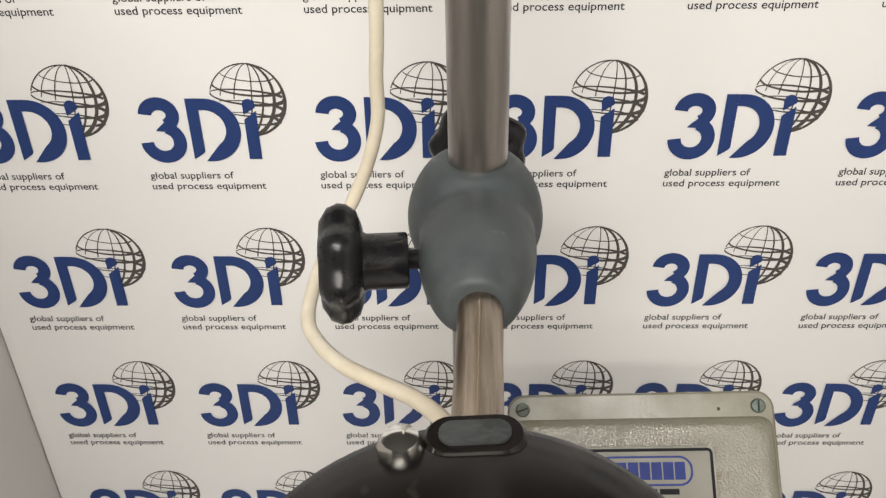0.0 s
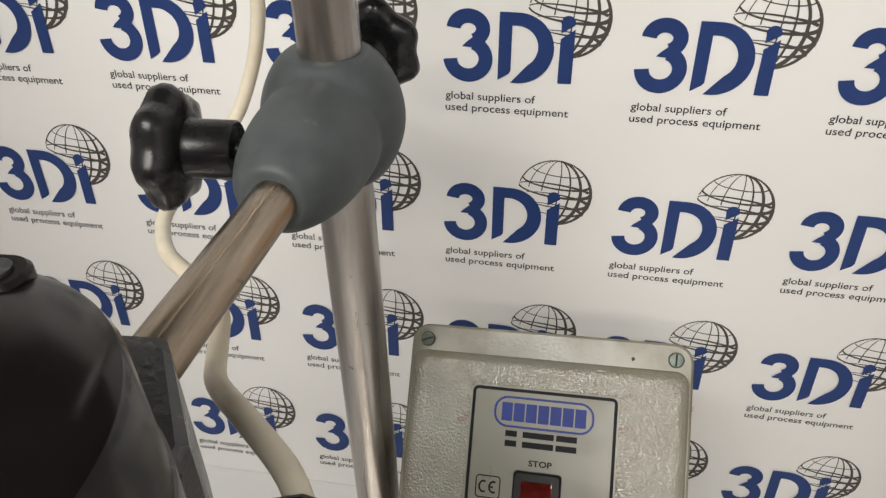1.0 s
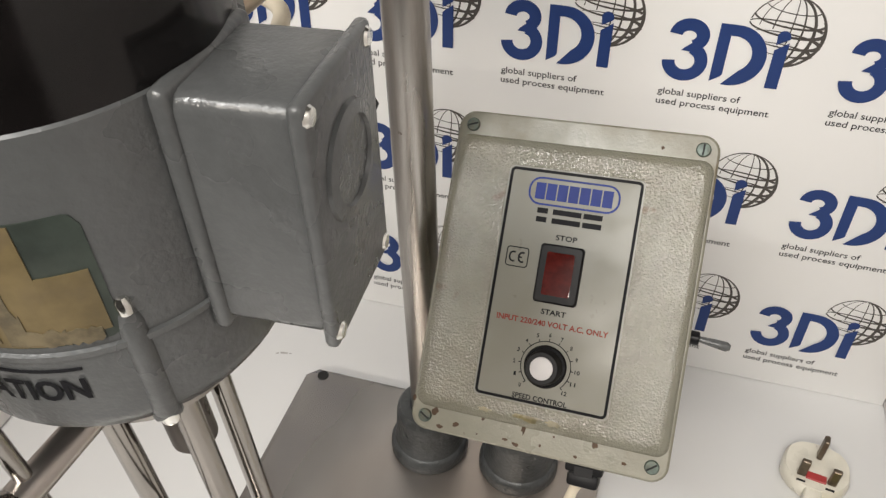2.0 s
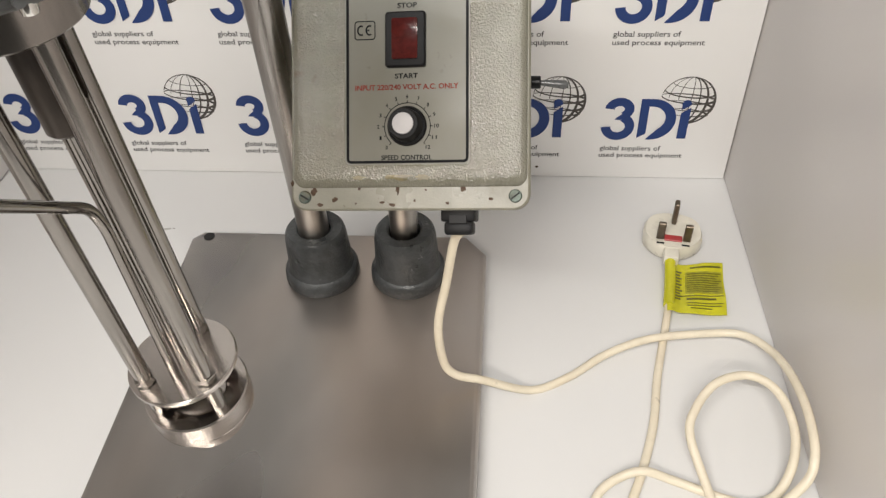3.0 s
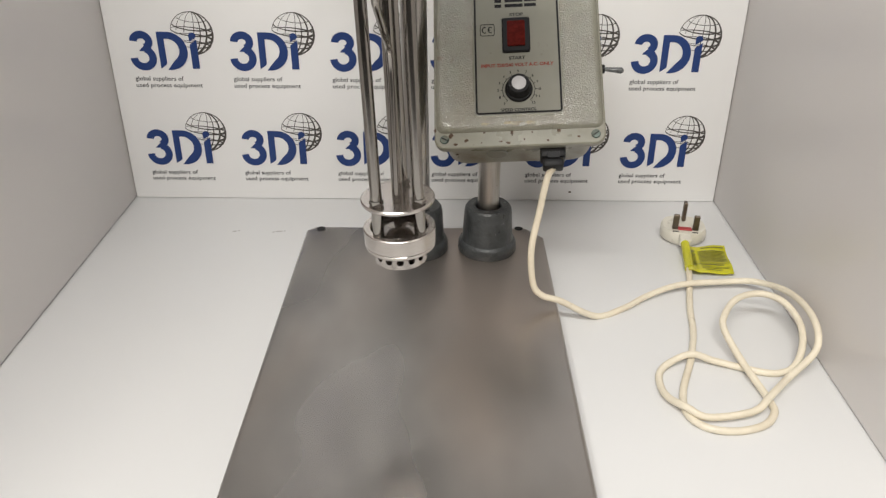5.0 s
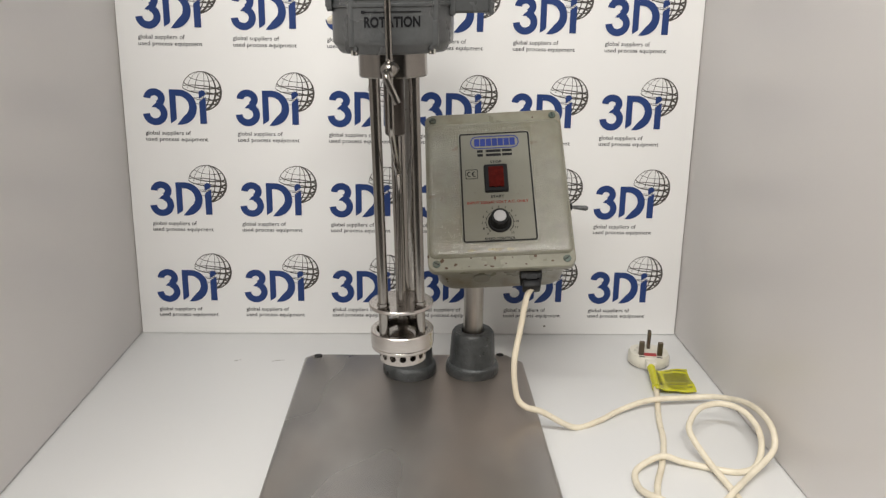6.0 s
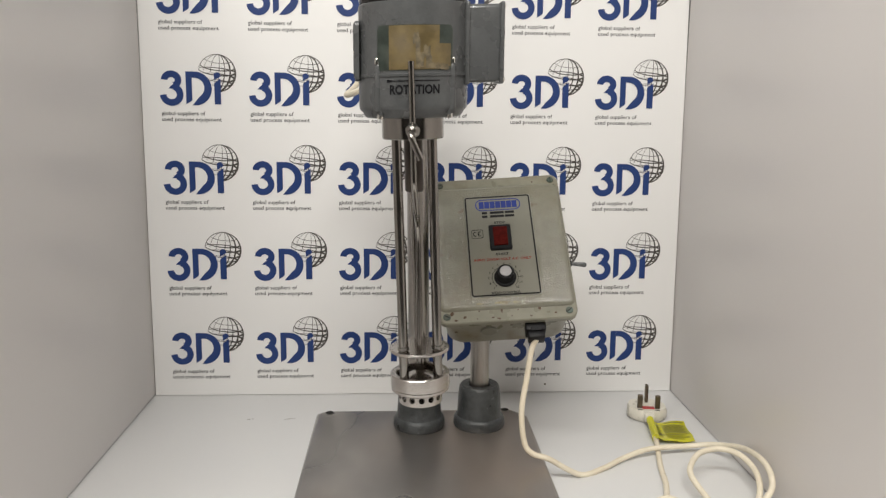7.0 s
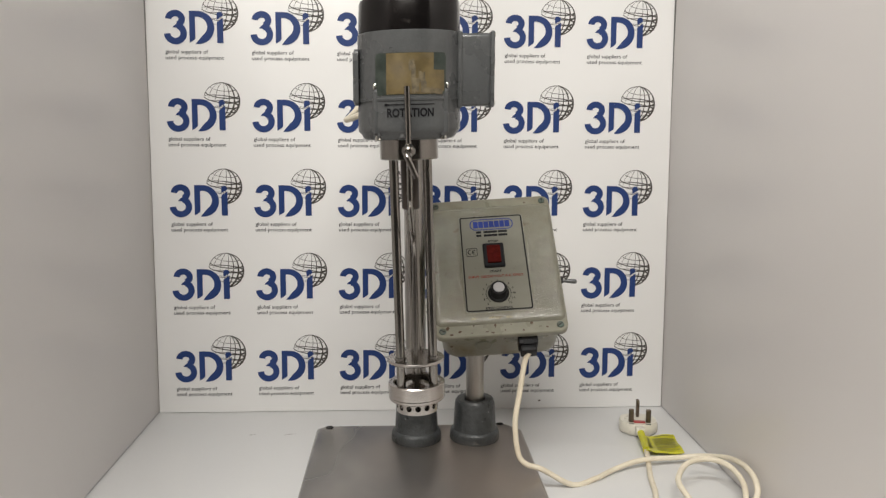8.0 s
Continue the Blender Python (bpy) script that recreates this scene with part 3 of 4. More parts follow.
def bent_words(words, width, height, z, r, spin=-90.0):
    """Words wrapped round the motor, centred at an angle."""
    bm = writing(words, width, height, 0.035)
    for v in bm.verts:
        a = radians(spin) + (v.co.x - width / 2) / r
        v.co = Vector((r * math.cos(a), r * math.sin(a), z + v.co.y))
    return bm


part("printed_word", on_motor(bent_words("ROTATION", 0.0400, 0.0068, 0.3881, RM + 0.0004, -91)), M_PRINT, motor, "black printed direction word")
arrow = join(curved_panel(RM, -118.0, -65.0, 0.3974, 0.3981, 0.0004), curved_panel(RM, -119.5, -116.5, 0.3967, 0.3988, 0.0004, 2), curved_panel(RM, -116.5, -114.5, 0.3971, 0.3984, 0.0004, 2))
part("printed_arrow", on_motor(arrow), M_PRINT, motor, "black printed direction arrow")
side = stack([(rounded(0.026, 0.046, 0.004), 0.0), (rounded(0.026, 0.046, 0.004), 0.003), (rounded(0.024, 0.044, 0.0035), 0.0038)])
SIDE = Matrix.Translation((-RM + 0.0008, -0.004, 0.4215)) @ Matrix.Rotation(radians(-90), 4, "Y") @ Matrix.Rotation(radians(90), 4, "Z")
part("side_plate", on_motor(moved(side, SIDE)), M_MOTOR, motor, "raised grey cover plate")
for z in (-0.0105, 0.0105):
    part("plate_rib", on_motor(moved(line_frame(0.021, 0.019, 0.0035, 0.0016, 0.0010), SIDE @ Matrix.Translation((0, z, 0.0037)))), M_MOTOR, motor)
part("plate_screw", on_motor(moved(lathe([(0, 0), (0.0016, 0), (0.0012, 0.0012), (0, 0.0013)], 12), SIDE @ Matrix.Translation((0, 0, 0.0038)))), M_BRIGHT, motor)
# black fan cover with a domed, slotted top
cover = lathe([(RM - 0.0015, 0.4562), (RM - 0.0006, 0.4567), (RM - 0.0008, 0.4620), (0.0433, 0.4812), (0.0424, 0.4836), (0.0394, 0.4855), (0.0325, 0.4868), (0.024, 0.4877), (0.0, 0.4884)], 72)
cov = part("fan_cover", on_motor(cover), M_COVER, motor, "glossy black fan cover with vent slots")
# Black blocks on the dome paint the shade inside the slots.
for i in range(6):
    bm = block(0.0045, 0.020, 0.0012, 0.0005, at=(-0.0225 + 0.009 * i, 0.004, 0.4882 - 0.0009 * abs(i - 2.5)))
    part("vent_slot", on_motor(bm), M_HOLLOW_SHADE, cov, "dark vent slot")
ear = stack([(rounded(0.020, 0.011, 0.0052), 0.4770), (rounded(0.020, 0.011, 0.0052), 0.4864), (rounded(0.0185, 0.0095, 0.0046), 0.4874)])
part("cover_ear", on_motor(moved(ear, Matrix.Translation((0.0025, 0.0365, 0)))), M_COVER, cov, "black lug on the cover's rim")
part("ear_plate", on_motor(moved(stack([(rounded(0.014, 0.0060, 0.0028), 0.4872), (rounded(0.014, 0.0060, 0.0028), 0.4880)]), Matrix.Translation((0.0025, 0.0365, 0)))), M_SOCKET, cov, "worn grey metal insert")
part("cover_screw", on_motor(moved(lathe([(0, 0.480), (0.0046, 0.480), (0.0046, 0.4868), (0.0036, 0.4888), (0.0015, 0.4897), (0, 0.4898)], 16), Matrix.Translation((-0.0118, 0.0345, 0.0005)))), M_BRIGHT, cov, "bright cover screw")
# terminal box on the motor's flank
part("terminal_box", on_motor(block(0.045, 0.034, 0.0600, 0.0035, 3, at=(0.0480, -0.0015, 0.4258))), M_MOTOR, motor, "grey terminal box")
part("box_flange", on_motor(block(0.0046, 0.0375, 0.0635, 0.0020, 3, at=(0.0425, -0.0015, 0.4258))), M_MOTOR, motor)
part("terminal_box_lid", on_motor(block(0.0036, 0.038, 0.0630, 0.0015, 3, at=(0.0705, -0.0015, 0.4258))), M_MOTOR, motor, "grey terminal box lid")
part("lid_boss", on_motor(moved(lathe([(0, 0), (0.0135, 0), (0.0130, 0.0012), (0.0100, 0.0016), (0.0095, 0.0008), (0, 0.0008)], 36), Matrix.Translation((0.0720, -0.0015, 0.4340)) @ Matrix.Rotation(radians(90), 4, "Y"))), M_MOTOR, motor, "round raised boss on the lid")
for y in (-0.0175, 0.0145):
    for z in (0.3980, 0.4540):
        bm = moved(lathe([(0, 0), (0.0026, 0), (0.0028, 0.001), (0.0018, 0.0024), (0, 0.0026)], 14), Matrix.Translation((0.0705, y, z)) @ Matrix.Rotation(radians(90), 4, "Y"))
        part("lid_screw", on_motor(bm), M_BRIGHT, motor)
part("cable_gland", rod((0.0135, -0.3690, 0.4440), (0.0120, -0.3430, 0.4470), 0.0112, 8, 0.0016), M_PLASTIC, motor, "black plastic cable gland", smooth=25)
# mounting boss at the back, where the arm enters
lug = [(-0.0125, 0.0690), (0.0125, 0.0690), (0.0150, 0.0655), (0.0310, 0.0390), (0.0310, 0.0200), (-0.0310, 0.0200), (-0.0310, 0.0390), (-0.0150, 0.0655)]
lug_in = [(x * 0.93, y - 0.0012) for x, y in lug]
part("mounting_boss", on_motor(stack([(lug_in, 0.3940), (lug, 0.3955), (lug, 0.4435), (lug_in, 0.4450)])), M_MOTOR, motor, "cast mounting boss on the motor's back", smooth=25)

# the motor's cable: from its gland under the arm, past the knob and up out of sight
MOTOR_CABLE = [(0.0119, -0.344, 0.4468), (0.004, -0.3332, 0.4484), (-0.0115, -0.3185, 0.4465), (-0.0243, -0.3047, 0.4391), (-0.0343, -0.291, 0.4307), (-0.0406, -0.276, 0.4275), (-0.0476, -0.259, 0.4255), (-0.0586, -0.244, 0.4225),
               (-0.0741, -0.2305, 0.419), (-0.0886, -0.216, 0.4145), (-0.1011, -0.1975, 0.41), (-0.1096, -0.178, 0.408), (-0.1106, -0.151, 0.41), (-0.1066, -0.126, 0.4155), (-0.1006, -0.116, 0.424), (-0.0937, -0.1155, 0.4369),
               (-0.0856, -0.1165, 0.4566), (-0.0796, -0.119, 0.479), (-0.079, -0.12, 0.4996), (-0.0776, -0.121, 0.5174), (-0.0765, -0.122, 0.5455), (-0.075, -0.123, 0.5848), (-0.0755, -0.124, 0.639), (-0.0765, -0.124, 0.7046)]
part("motor_cable", sweep(smooth_path(MOTOR_CABLE, 8), 0.0033), M_CABLE, mixer, "cream PVC motor cable")

# ---- the mixer: shaft, rods and head ----
collar = part("collar", on_axis(lathe([(0.0, 0.3520), (0.0250, 0.3520), (0.0258, 0.3528), (0.0258, 0.3690), (0.0, 0.3690)], 40)), M_STEEL, mixer, "plain dull steel collar")
RODS = [(0.0192 * math.sin(radians(a)), -0.0192 * math.cos(radians(a))) for a in (-48, 52, 170)]
for x, y in RODS:
    bm = rod((x, y, 0.141), (x, y, 0.356), 0.0041, 20)
    nut = lathe([(0, 0.1745), (0.0052, 0.1745), (0.0052, 0.1775), (0.0, 0.1775)], 6)
    part("tie_rod", on_axis(bm), M_STEEL, mixer, "polished stainless tie rod")
    part("rod_nut", on_axis(moved(nut, Matrix.Translation((x, y, 0)))), M_STEEL, mixer)
shaft = lathe([(0.0, 0.145), (0.0040, 0.145), (0.0040, 0.3560), (0.0, 0.3560)], 24)
part("drive_shaft", on_axis(moved(shaft, Matrix.Translation((0.0, 0.002, 0)))), M_STEEL, mixer, "stainless drive shaft")
sleeve = lathe([(0.0041, 0.3080), (0.0070, 0.3080), (0.0080, 0.3092), (0.0080, 0.3556), (0.0041, 0.3556)], 28)
part("shaft_sleeve", on_axis(moved(sleeve, Matrix.Translation((0.0, 0.002, 0)))), M_SLEEVE, mixer, "dark tarnished sleeve round the shaft")
disc = part("baffle_disc", on_axis(lathe([(0.0, 0.1705), (0.0258, 0.1705), (0.0265, 0.1712), (0.0265, 0.1728), (0.0258, 0.1735), (0.0, 0.1735)], 64)), M_HEADST, mixer, "round stainless baffle disc")


def stator():
    """An open cup: thick outer ring with a stepped rim."""
    return lathe([(0.0185, 0.1350), (0.0250, 0.1350), (0.0258, 0.1358), (0.0258, 0.1378), (0.0254, 0.1382), (0.0262, 0.1388), (0.0262, 0.1498), (0.0255, 0.1506), (0.0215, 0.1506), (0.0205, 0.1496), (0.0205, 0.1400), (0.0185, 0.1385), (0.0185, 0.1350)], 64, closed=False)


head = part("stator_head", on_axis(stator()), M_HEADST, mixer, "turned stainless stator head")


def perforated_ring():
    """The lower work head: a short tube with a row of round holes cut right through."""
    bm = bmesh.new()
    count, seg = 14, 10
    ro, ri, z0, z1, rh = 0.0192, 0.0172, 0.1240, 0.1352, 0.0027
    zc = 0.1300
    for i in range(count):
        a0, a1 = 2 * math.pi * i / count, 2 * math.pi * (i + 1) / count
        w = (a1 - a0) / 2
        ac = (a0 + a1) / 2
        border = []
        for k in range(4 * seg):
            s, u = divmod(k, seg)
            t = u / seg * 2 - 1
            border.append(((w * t, z0), (w, z0 + (z1 - z0) * (t + 1) / 2), (-w * t, z1), (-w, z1 - (z1 - z0) * (t + 1) / 2))[s])
        n = len(border)
        def at(r, a, z):
            return bm.verts.new((r * math.cos(ac + a), r * math.sin(ac + a), z))
        hole = []
        for a, z in border:
            d = math.atan2(z - zc, a * ro)
            hole.append((rh * math.cos(d) / ro, zc + rh * math.sin(d)))
        oo, oh = [at(ro, *p) for p in border], [at(ro, *p) for p in hole]
        io, ih = [at(ri, *p) for p in border], [at(ri, *p) for p in hole]
        for k in range(n):
            j = (k + 1) % n
            bm.faces.new((oo[k], oo[j], oh[j], oh[k]))
            bm.faces.new((oh[k], oh[j], ih[j], ih[k]))
            bm.faces.new((ih[k], ih[j], io[j], io[k]))
            if k < seg or 2 * seg <= k < 3 * seg:
                bm.faces.new((io[k], io[j], oo[j], oo[k]))
    bmesh.ops.remove_doubles(bm, verts=bm.verts, dist=1e-6)
    return bm


part("perforated_ring", on_axis(perforated_ring()), M_HEADST, head, "stainless ring pierced with round holes")
part("ring_floor", on_axis(lathe([(0.0, 0.1245), (0.0171, 0.1245), (0.0171, 0.1260), (0.0, 0.1260)], 40)), M_HEADST, head)
rotor = [lathe([(0.0, 0.1275), (0.0062, 0.1275), (0.0070, 0.1300), (0.0062, 0.1480), (0.0, 0.1480)], 24)]
for i in range(4):
    rotor.append(moved(block(0.0145, 0.0030, 0.0130, 0.0006, 1, at=(0.0085, 0, 0.1365)), Matrix.Rotation(radians(20 + 90 * i), 4, "Z")))
part("rotor", on_axis(join(*rotor)), M_STEEL, head, "four-bladed stainless rotor")
part("rotor_cap", on_axis(lathe([(0.0, 0.1450), (0.0140, 0.1450), (0.0146, 0.1458), (0.0140, 0.1470), (0.0070, 0.1500), (0.0, 0.1500)], 40)), M_STEEL, head)

# sliding wire, its holder and the L-shaped clamping screw
part("wire_holder", rod((-0.0400, -0.3960, 0.3768), (-0.0423, -0.4433, 0.3785), 0.0046, 22), M_HEADST, mixer, "stainless stub that holds the sliding wire")
WIRE = [(-0.0436, -0.4354, 0.4302), (-0.0422, -0.4334, 0.3801), (-0.0410, -0.4322, 0.3345), (-0.0372, -0.3910, 0.2975), (-0.0365, -0.3880, 0.2848), (-0.0352, -0.3880, 0.1888)]
part("sliding_wire", sweep(bent(WIRE, 0.0055), 0.00235, 12), M_STEEL, mixer, "bent stainless sliding wire")
SCREW = [(-0.0423, -0.4423, 0.3785), (-0.0447, -0.4515, 0.3758), (-0.0360, -0.4535, 0.3571)]
part("clamping_screw", join(sweep(bent(SCREW, 0.004), 0.0024, 12), moved(lathe([(0, -0.0056), (0.0024, -0.0051), (0.0044, -0.0036), (0.0056, 0.0), (0.0044, 0.0036), (0.0024, 0.0051), (0, 0.0056)], 20), along((-0.0423, -0.4418, 0.3785), (-0.0423, -0.4633, 0.3793)))), M_STEEL, mixer, "L-shaped stainless clamping screw")

# ---- the mixer: control box ----
BX = Vector((0.9965, -0.0459, 0.0692)).normalized()
BZ = BX.cross(Vector((-0.0146, 0.6800, 0.7330))).normalized()
BY = BZ.cross(BX)
BOX = Matrix((BX, BY, BZ)).transposed().to_4x4()
BOX.translation = Vector((0.0602, -0.1866, 0.2449))


def boxed(bm, x=0.0, y=0.0, z=0.0):
    return moved(bm, BOX @ Matrix.Translation((x, y, z)))


body_bm = stack([(rounded(0.120, 0.162, 0.016), -0.068), (rounded(0.130, 0.172, 0.018), -0.0645), (rounded(0.133, 0.175, 0.016), -0.058), (rounded(0.136, 0.178, 0.012), -0.0075)])
cbox = part("control_box", boxed(body_bm), M_BOX, mixer, "cream hammered-paint control box with rust specks")
lid_bm = stack([(rounded(0.146, 0.188, 0.009), -0.0085), (rounded(0.1475, 0.1895, 0.0095), -0.0075), (rounded(0.1475, 0.1895, 0.0095), -0.0012), (rounded(0.145, 0.187, 0.0085), 0.0)])
part("lid_flange", boxed(lid_bm), M_BOX, cbox, "cream lid rim with rust specks")
raised = stack([(rounded(0.1445, 0.1620, 0.007), -0.0006), (rounded(0.1436, 0.1606, 0.007), 0.0014), (rounded(0.1405, 0.1572, 0.008), 0.0031), (rounded(0.1350, 0.1518, 0.009), 0.0038), (rounded(0.1290, 0.1460, 0.009), 0.0040)])
part("lid", boxed(raised), M_LID, cbox, "cream lid with a glossy hammered finish", smooth=50)
for x in (-0.065, 0.065):
    for y in (-0.0865, 0.0865):
        s_bm = lathe([(0.0, 0.0), (0.0040, 0.0), (0.0040, 0.0008), (0.0034, 0.0016), (0.0, 0.0018)], 20)
        scr = part("lid_screw", boxed(s_bm, x, y, 0), M_SCREW, cbox, "greenish corroded slotted screw")
        part("screw_slot", boxed(moved(block(0.0062, 0.0009, 0.0006), Matrix.Rotation(0.5 + 9 * x + 5 * y, 4, "Z")), x, y, 0.0018), M_HOLLOW_SHADE, cbox)
F = 0.0040
face = stack([(rounded(0.0766, 0.1330, 0.003), F - 0.0002), (rounded(0.0766, 0.1330, 0.003), F + 0.0002), (rounded(0.0764, 0.1328, 0.003), F + 0.0003)])
part("faceplate", boxed(face, 0.0002, -0.001), M_FACE, cbox, "smooth pale faceplate")
F += 0.0004
part("border_line", boxed(line_frame(0.0746, 0.1310, 0.003, 0.0016, 0.0002), 0.0002, -0.001, F), M_PRINT, cbox)
# badge drawn as plain forms
part("badge_rim", boxed(line_frame(0.0515, 0.0160, 0.0072, 0.0011, 0.0002), 0.0005, 0.0525, F), M_BADGE, cbox)
for i in range(7):
    part("badge_bar", boxed(block(0.0056, 0.0094, 0.0002), 0.0005 - 0.0189 + 0.0063 * i, 0.0525, F + 0.0001), M_BADGE, cbox)
for y in (0.0415, 0.0365):
    part("print_bar", boxed(join(block(0.0060, 0.0030, 0.0002, at=(-0.0155, 0, 0)), block(0.0160, 0.0030, 0.0002, at=(-0.0015, 0, 0)), block(0.0105, 0.0030, 0.0002, at=(0.0130, 0, 0))), 0.0, y, F + 0.0001), M_PRINT, cbox)


def box_words(words, width, height, x, y, mat, name="caption"):
    bm = writing(words, width, height, 0.022)
    return part(name, boxed(bm, x - width / 2, y, F + 0.0002), mat, cbox, smooth=0)


box_words("STOP", 0.0120, 0.0030, 0.0005, 0.0262, M_PRINT)
box_words("START", 0.0140, 0.0030, 0.0, -0.0158, M_PRINT)
box_words("INPUT 220/240 VOLT A.C. ONLY", 0.0630, 0.0032, 0.0, -0.0225, M_RED_PRINT)
box_words("SPEED CONTROL", 0.0310, 0.0029, 0.0, -0.0645, M_PRINT)
part("mark_frame", boxed(line_frame(0.0130, 0.0115, 0.002, 0.0006, 0.0002), -0.0255, 0.0135, F), M_PRINT, cbox)


def flat_ribbon(points, width):
    bm = ribbon(points, [width] * len(points))
    for v in bm.verts:
        v.co = Vector((v.co.x, v.co.z, 0))
    return bm


part("approval_mark", boxed(join(flat_ribbon(arc(-0.0006, 0, 0.0021, 0.0027, 60, 300, 16), 0.0010), flat_ribbon(arc(0.0046, 0, 0.0021, 0.0027, 60, 300, 16), 0.0010), block(0.0020, 0.0009, 0.0001, at=(0.0035, 0, 0.00006))), -0.0272, 0.0135, F + 0.0002), M_PRINT, cbox)
# rocker switch
bez = stack([(rounded(0.0245, 0.0330, 0.002), 0.0), (rounded(0.0245, 0.0330, 0.002), 0.0022), (rounded(0.0225, 0.0310, 0.002), 0.0032)])
part("switch_bezel", boxed(bez, -0.0003, 0.0070, F), M_PLASTIC, cbox, "black switch bezel")


def rocker():
    bm = bmesh.new()
    prof = [(0.0120, 0.0), (0.0120, 0.0054), (0.0060, 0.0049), (0.0, 0.0048), (-0.0060, 0.0049), (-0.0120, 0.0053), (-0.0120, 0.0)]
    a = [bm.verts.new((-0.0078, y, z)) for y, z in prof]
    b = [bm.verts.new((0.0078, y, z)) for y, z in prof]
    for i in range(len(prof)):
        j = (i + 1) % len(prof)
        bm.faces.new((a[i], a[j], b[j], b[i]))
    bm.faces.new(a)
    bm.faces.new(b)
    bmesh.ops.bevel(bm, geom=bm.edges[:], offset=0.0005, segments=2, affect="EDGES")
    return bm


part("rocker", boxed(rocker(), -0.0003, 0.0070, F), M_ROCKER, cbox, "glossy red translucent rocker")
# speed dial
knob_y = -0.0445
kb = lathe([(0.0, 0.0), (0.0118, 0.0), (0.0120, 0.0015), (0.0112, 0.0030), (0.0100, 0.0035), (0.0094, 0.0120), (0.0086, 0.0135), (0.0, 0.0135)], 40)
part("dial_knob", boxed(kb, 0.0005, knob_y, F), M_PLASTIC, cbox, "black ribbed dial knob")
part("knob_cap", boxed(lathe([(0.0, 0.0134), (0.0064, 0.0134), (0.0062, 0.0142), (0.0, 0.0144)], 32), 0.0005, knob_y, F), M_ALU, cbox, "bright aluminium knob cap")
part("dial_line", boxed(flat_ribbon(arc(0.0005, knob_y, 0.0140, 0.0140, 225, -45, 48), 0.0005), 0, 0, F + 0.0001), M_PRINT, cbox)
for i in range(13):
    a = radians(225 - 270 * i / 12)
    ca, sa = math.cos(a), math.sin(a)
    part("dial_tick", boxed(flat_ribbon([(0.0005 + 0.0140 * ca, knob_y + 0.0140 * sa), (0.0005 + 0.0155 * ca, knob_y + 0.0155 * sa)], 0.0005), 0, 0, F + 0.0001), M_PRINT, cbox)
    w = 0.0013 if i < 10 else 0.0029
    box_words(str(i), w, 0.0023, 0.0005 + 0.0178 * ca, knob_y + 0.0178 * sa - 0.0011, M_PRINT, "dial_number")
# side toggle, bottom plug and cable gland
part("toggle_switch", boxed(join(rod((0.066, -0.0150, -0.0240), (0.0720, -0.0150, -0.0240), 0.0065, 6, 0.0004), rod((0.0715, -0.0150, -0.0240), (0.0790, -0.0152, -0.0242), 0.0040, 16))), M_PLASTIC, cbox, "black toggle switch nut", smooth=25)
part("toggle_lever", boxed(moved(lathe([(0, 0), (0.0016, 0), (0.0026, 0.0120), (0.0028, 0.0165), (0.0016, 0.0185), (0, 0.0188)], 16), along((0.0775, -0.0152, -0.0242), (0.0965, -0.0172, -0.0255)))), M_MOTOR, cbox, "grey toggle lever")
part("blanking_plug", boxed(rod((-0.0200, -0.0860, -0.0330), (-0.0200, -0.0902, -0.0330), 0.0095, 28, 0.0010)), M_FACE, cbox, "grey blanking plug")
part("cable_gland", boxed(join(block(0.0215, 0.0130, 0.0200, 0.0015, 2, at=(0.0290, -0.0950, -0.0205)), block(0.0180, 0.0085, 0.0165, 0.0020, 2, at=(0.0290, -0.1055, -0.0205)))), M_PLASTIC, cbox, "square black cable gland")
part("gland_plate", boxed(block(0.0110, 0.0055, 0.0010, 0.0003, 1, at=(0.0290, -0.1000, -0.0103))), M_PLASTIC, cbox, "black clamp plate")

# rust spots and runs on the lid's rim and lower edge
rng = random.Random(7)


def ragged(r, long, n=11):
    k = [rng.uniform(0.6, 1.25) for _ in range(n)]
    a = [(r * k[i] * math.cos(2 * math.pi * i / n), r * long * k[i] * math.sin(2 * math.pi * i / n)) for i in range(n)]
    return stack([(a, 0.0), ([(x * 0.94, y * 0.94) for x, y in a], 0.00012)])


SPOTS = ((-0.030, -0.0815, 0.0016, 1.0), (-0.004, -0.0818, 0.0013, 2.6), (0.012, -0.0825, 0.0010, 1.0), (0.036, -0.0815, 0.0018, 1.3), (0.050, -0.0880, 0.0016, 0.8), (-0.047, -0.0880, 0.0020, 0.9), (-0.033, -0.0905, 0.0012, 0.8),
         (-0.016, -0.0900, 0.0014, 0.7), (0.022, -0.0905, 0.0013, 0.8), (-0.0706, -0.0780, 0.0011, 2.2), (-0.0712, -0.0200, 0.0010, 1.6), (0.0715, 0.0300, 0.0009, 1.5), (0.0050, -0.0890, 0.0009, 1.0), (0.0450, 0.0850, 0.0012, 1.2),
         (-0.0560, -0.0915, 0.0024, 0.7), (-0.0610, -0.0830, 0.0018, 1.3), (-0.0080, -0.0915, 0.0024, 0.6))
for x, y, r, long in SPOTS:
    part("rust_spot", boxed(ragged(r * rng.uniform(0.65, 1.15), long), x + rng.uniform(-0.003, 0.003), y, 0.00005), M_RUST, cbox, "brown rust spot")
for x, z, r, long in ((-0.050, -0.016, 0.0020, 1.6), (-0.040, -0.013, 0.0015, 1.2), (-0.006, -0.014, 0.0022, 0.8), (0.004, -0.020, 0.0014, 1.4), (0.047, -0.016, 0.0017, 1.2)):
    bm = moved(ragged(r, long), Matrix.Translation((x, -0.0891, z)) @ Matrix.Rotation(radians(90), 4, "X"))
    part("rust_spot", boxed(bm), M_RUST, cbox, "brown rust spot")

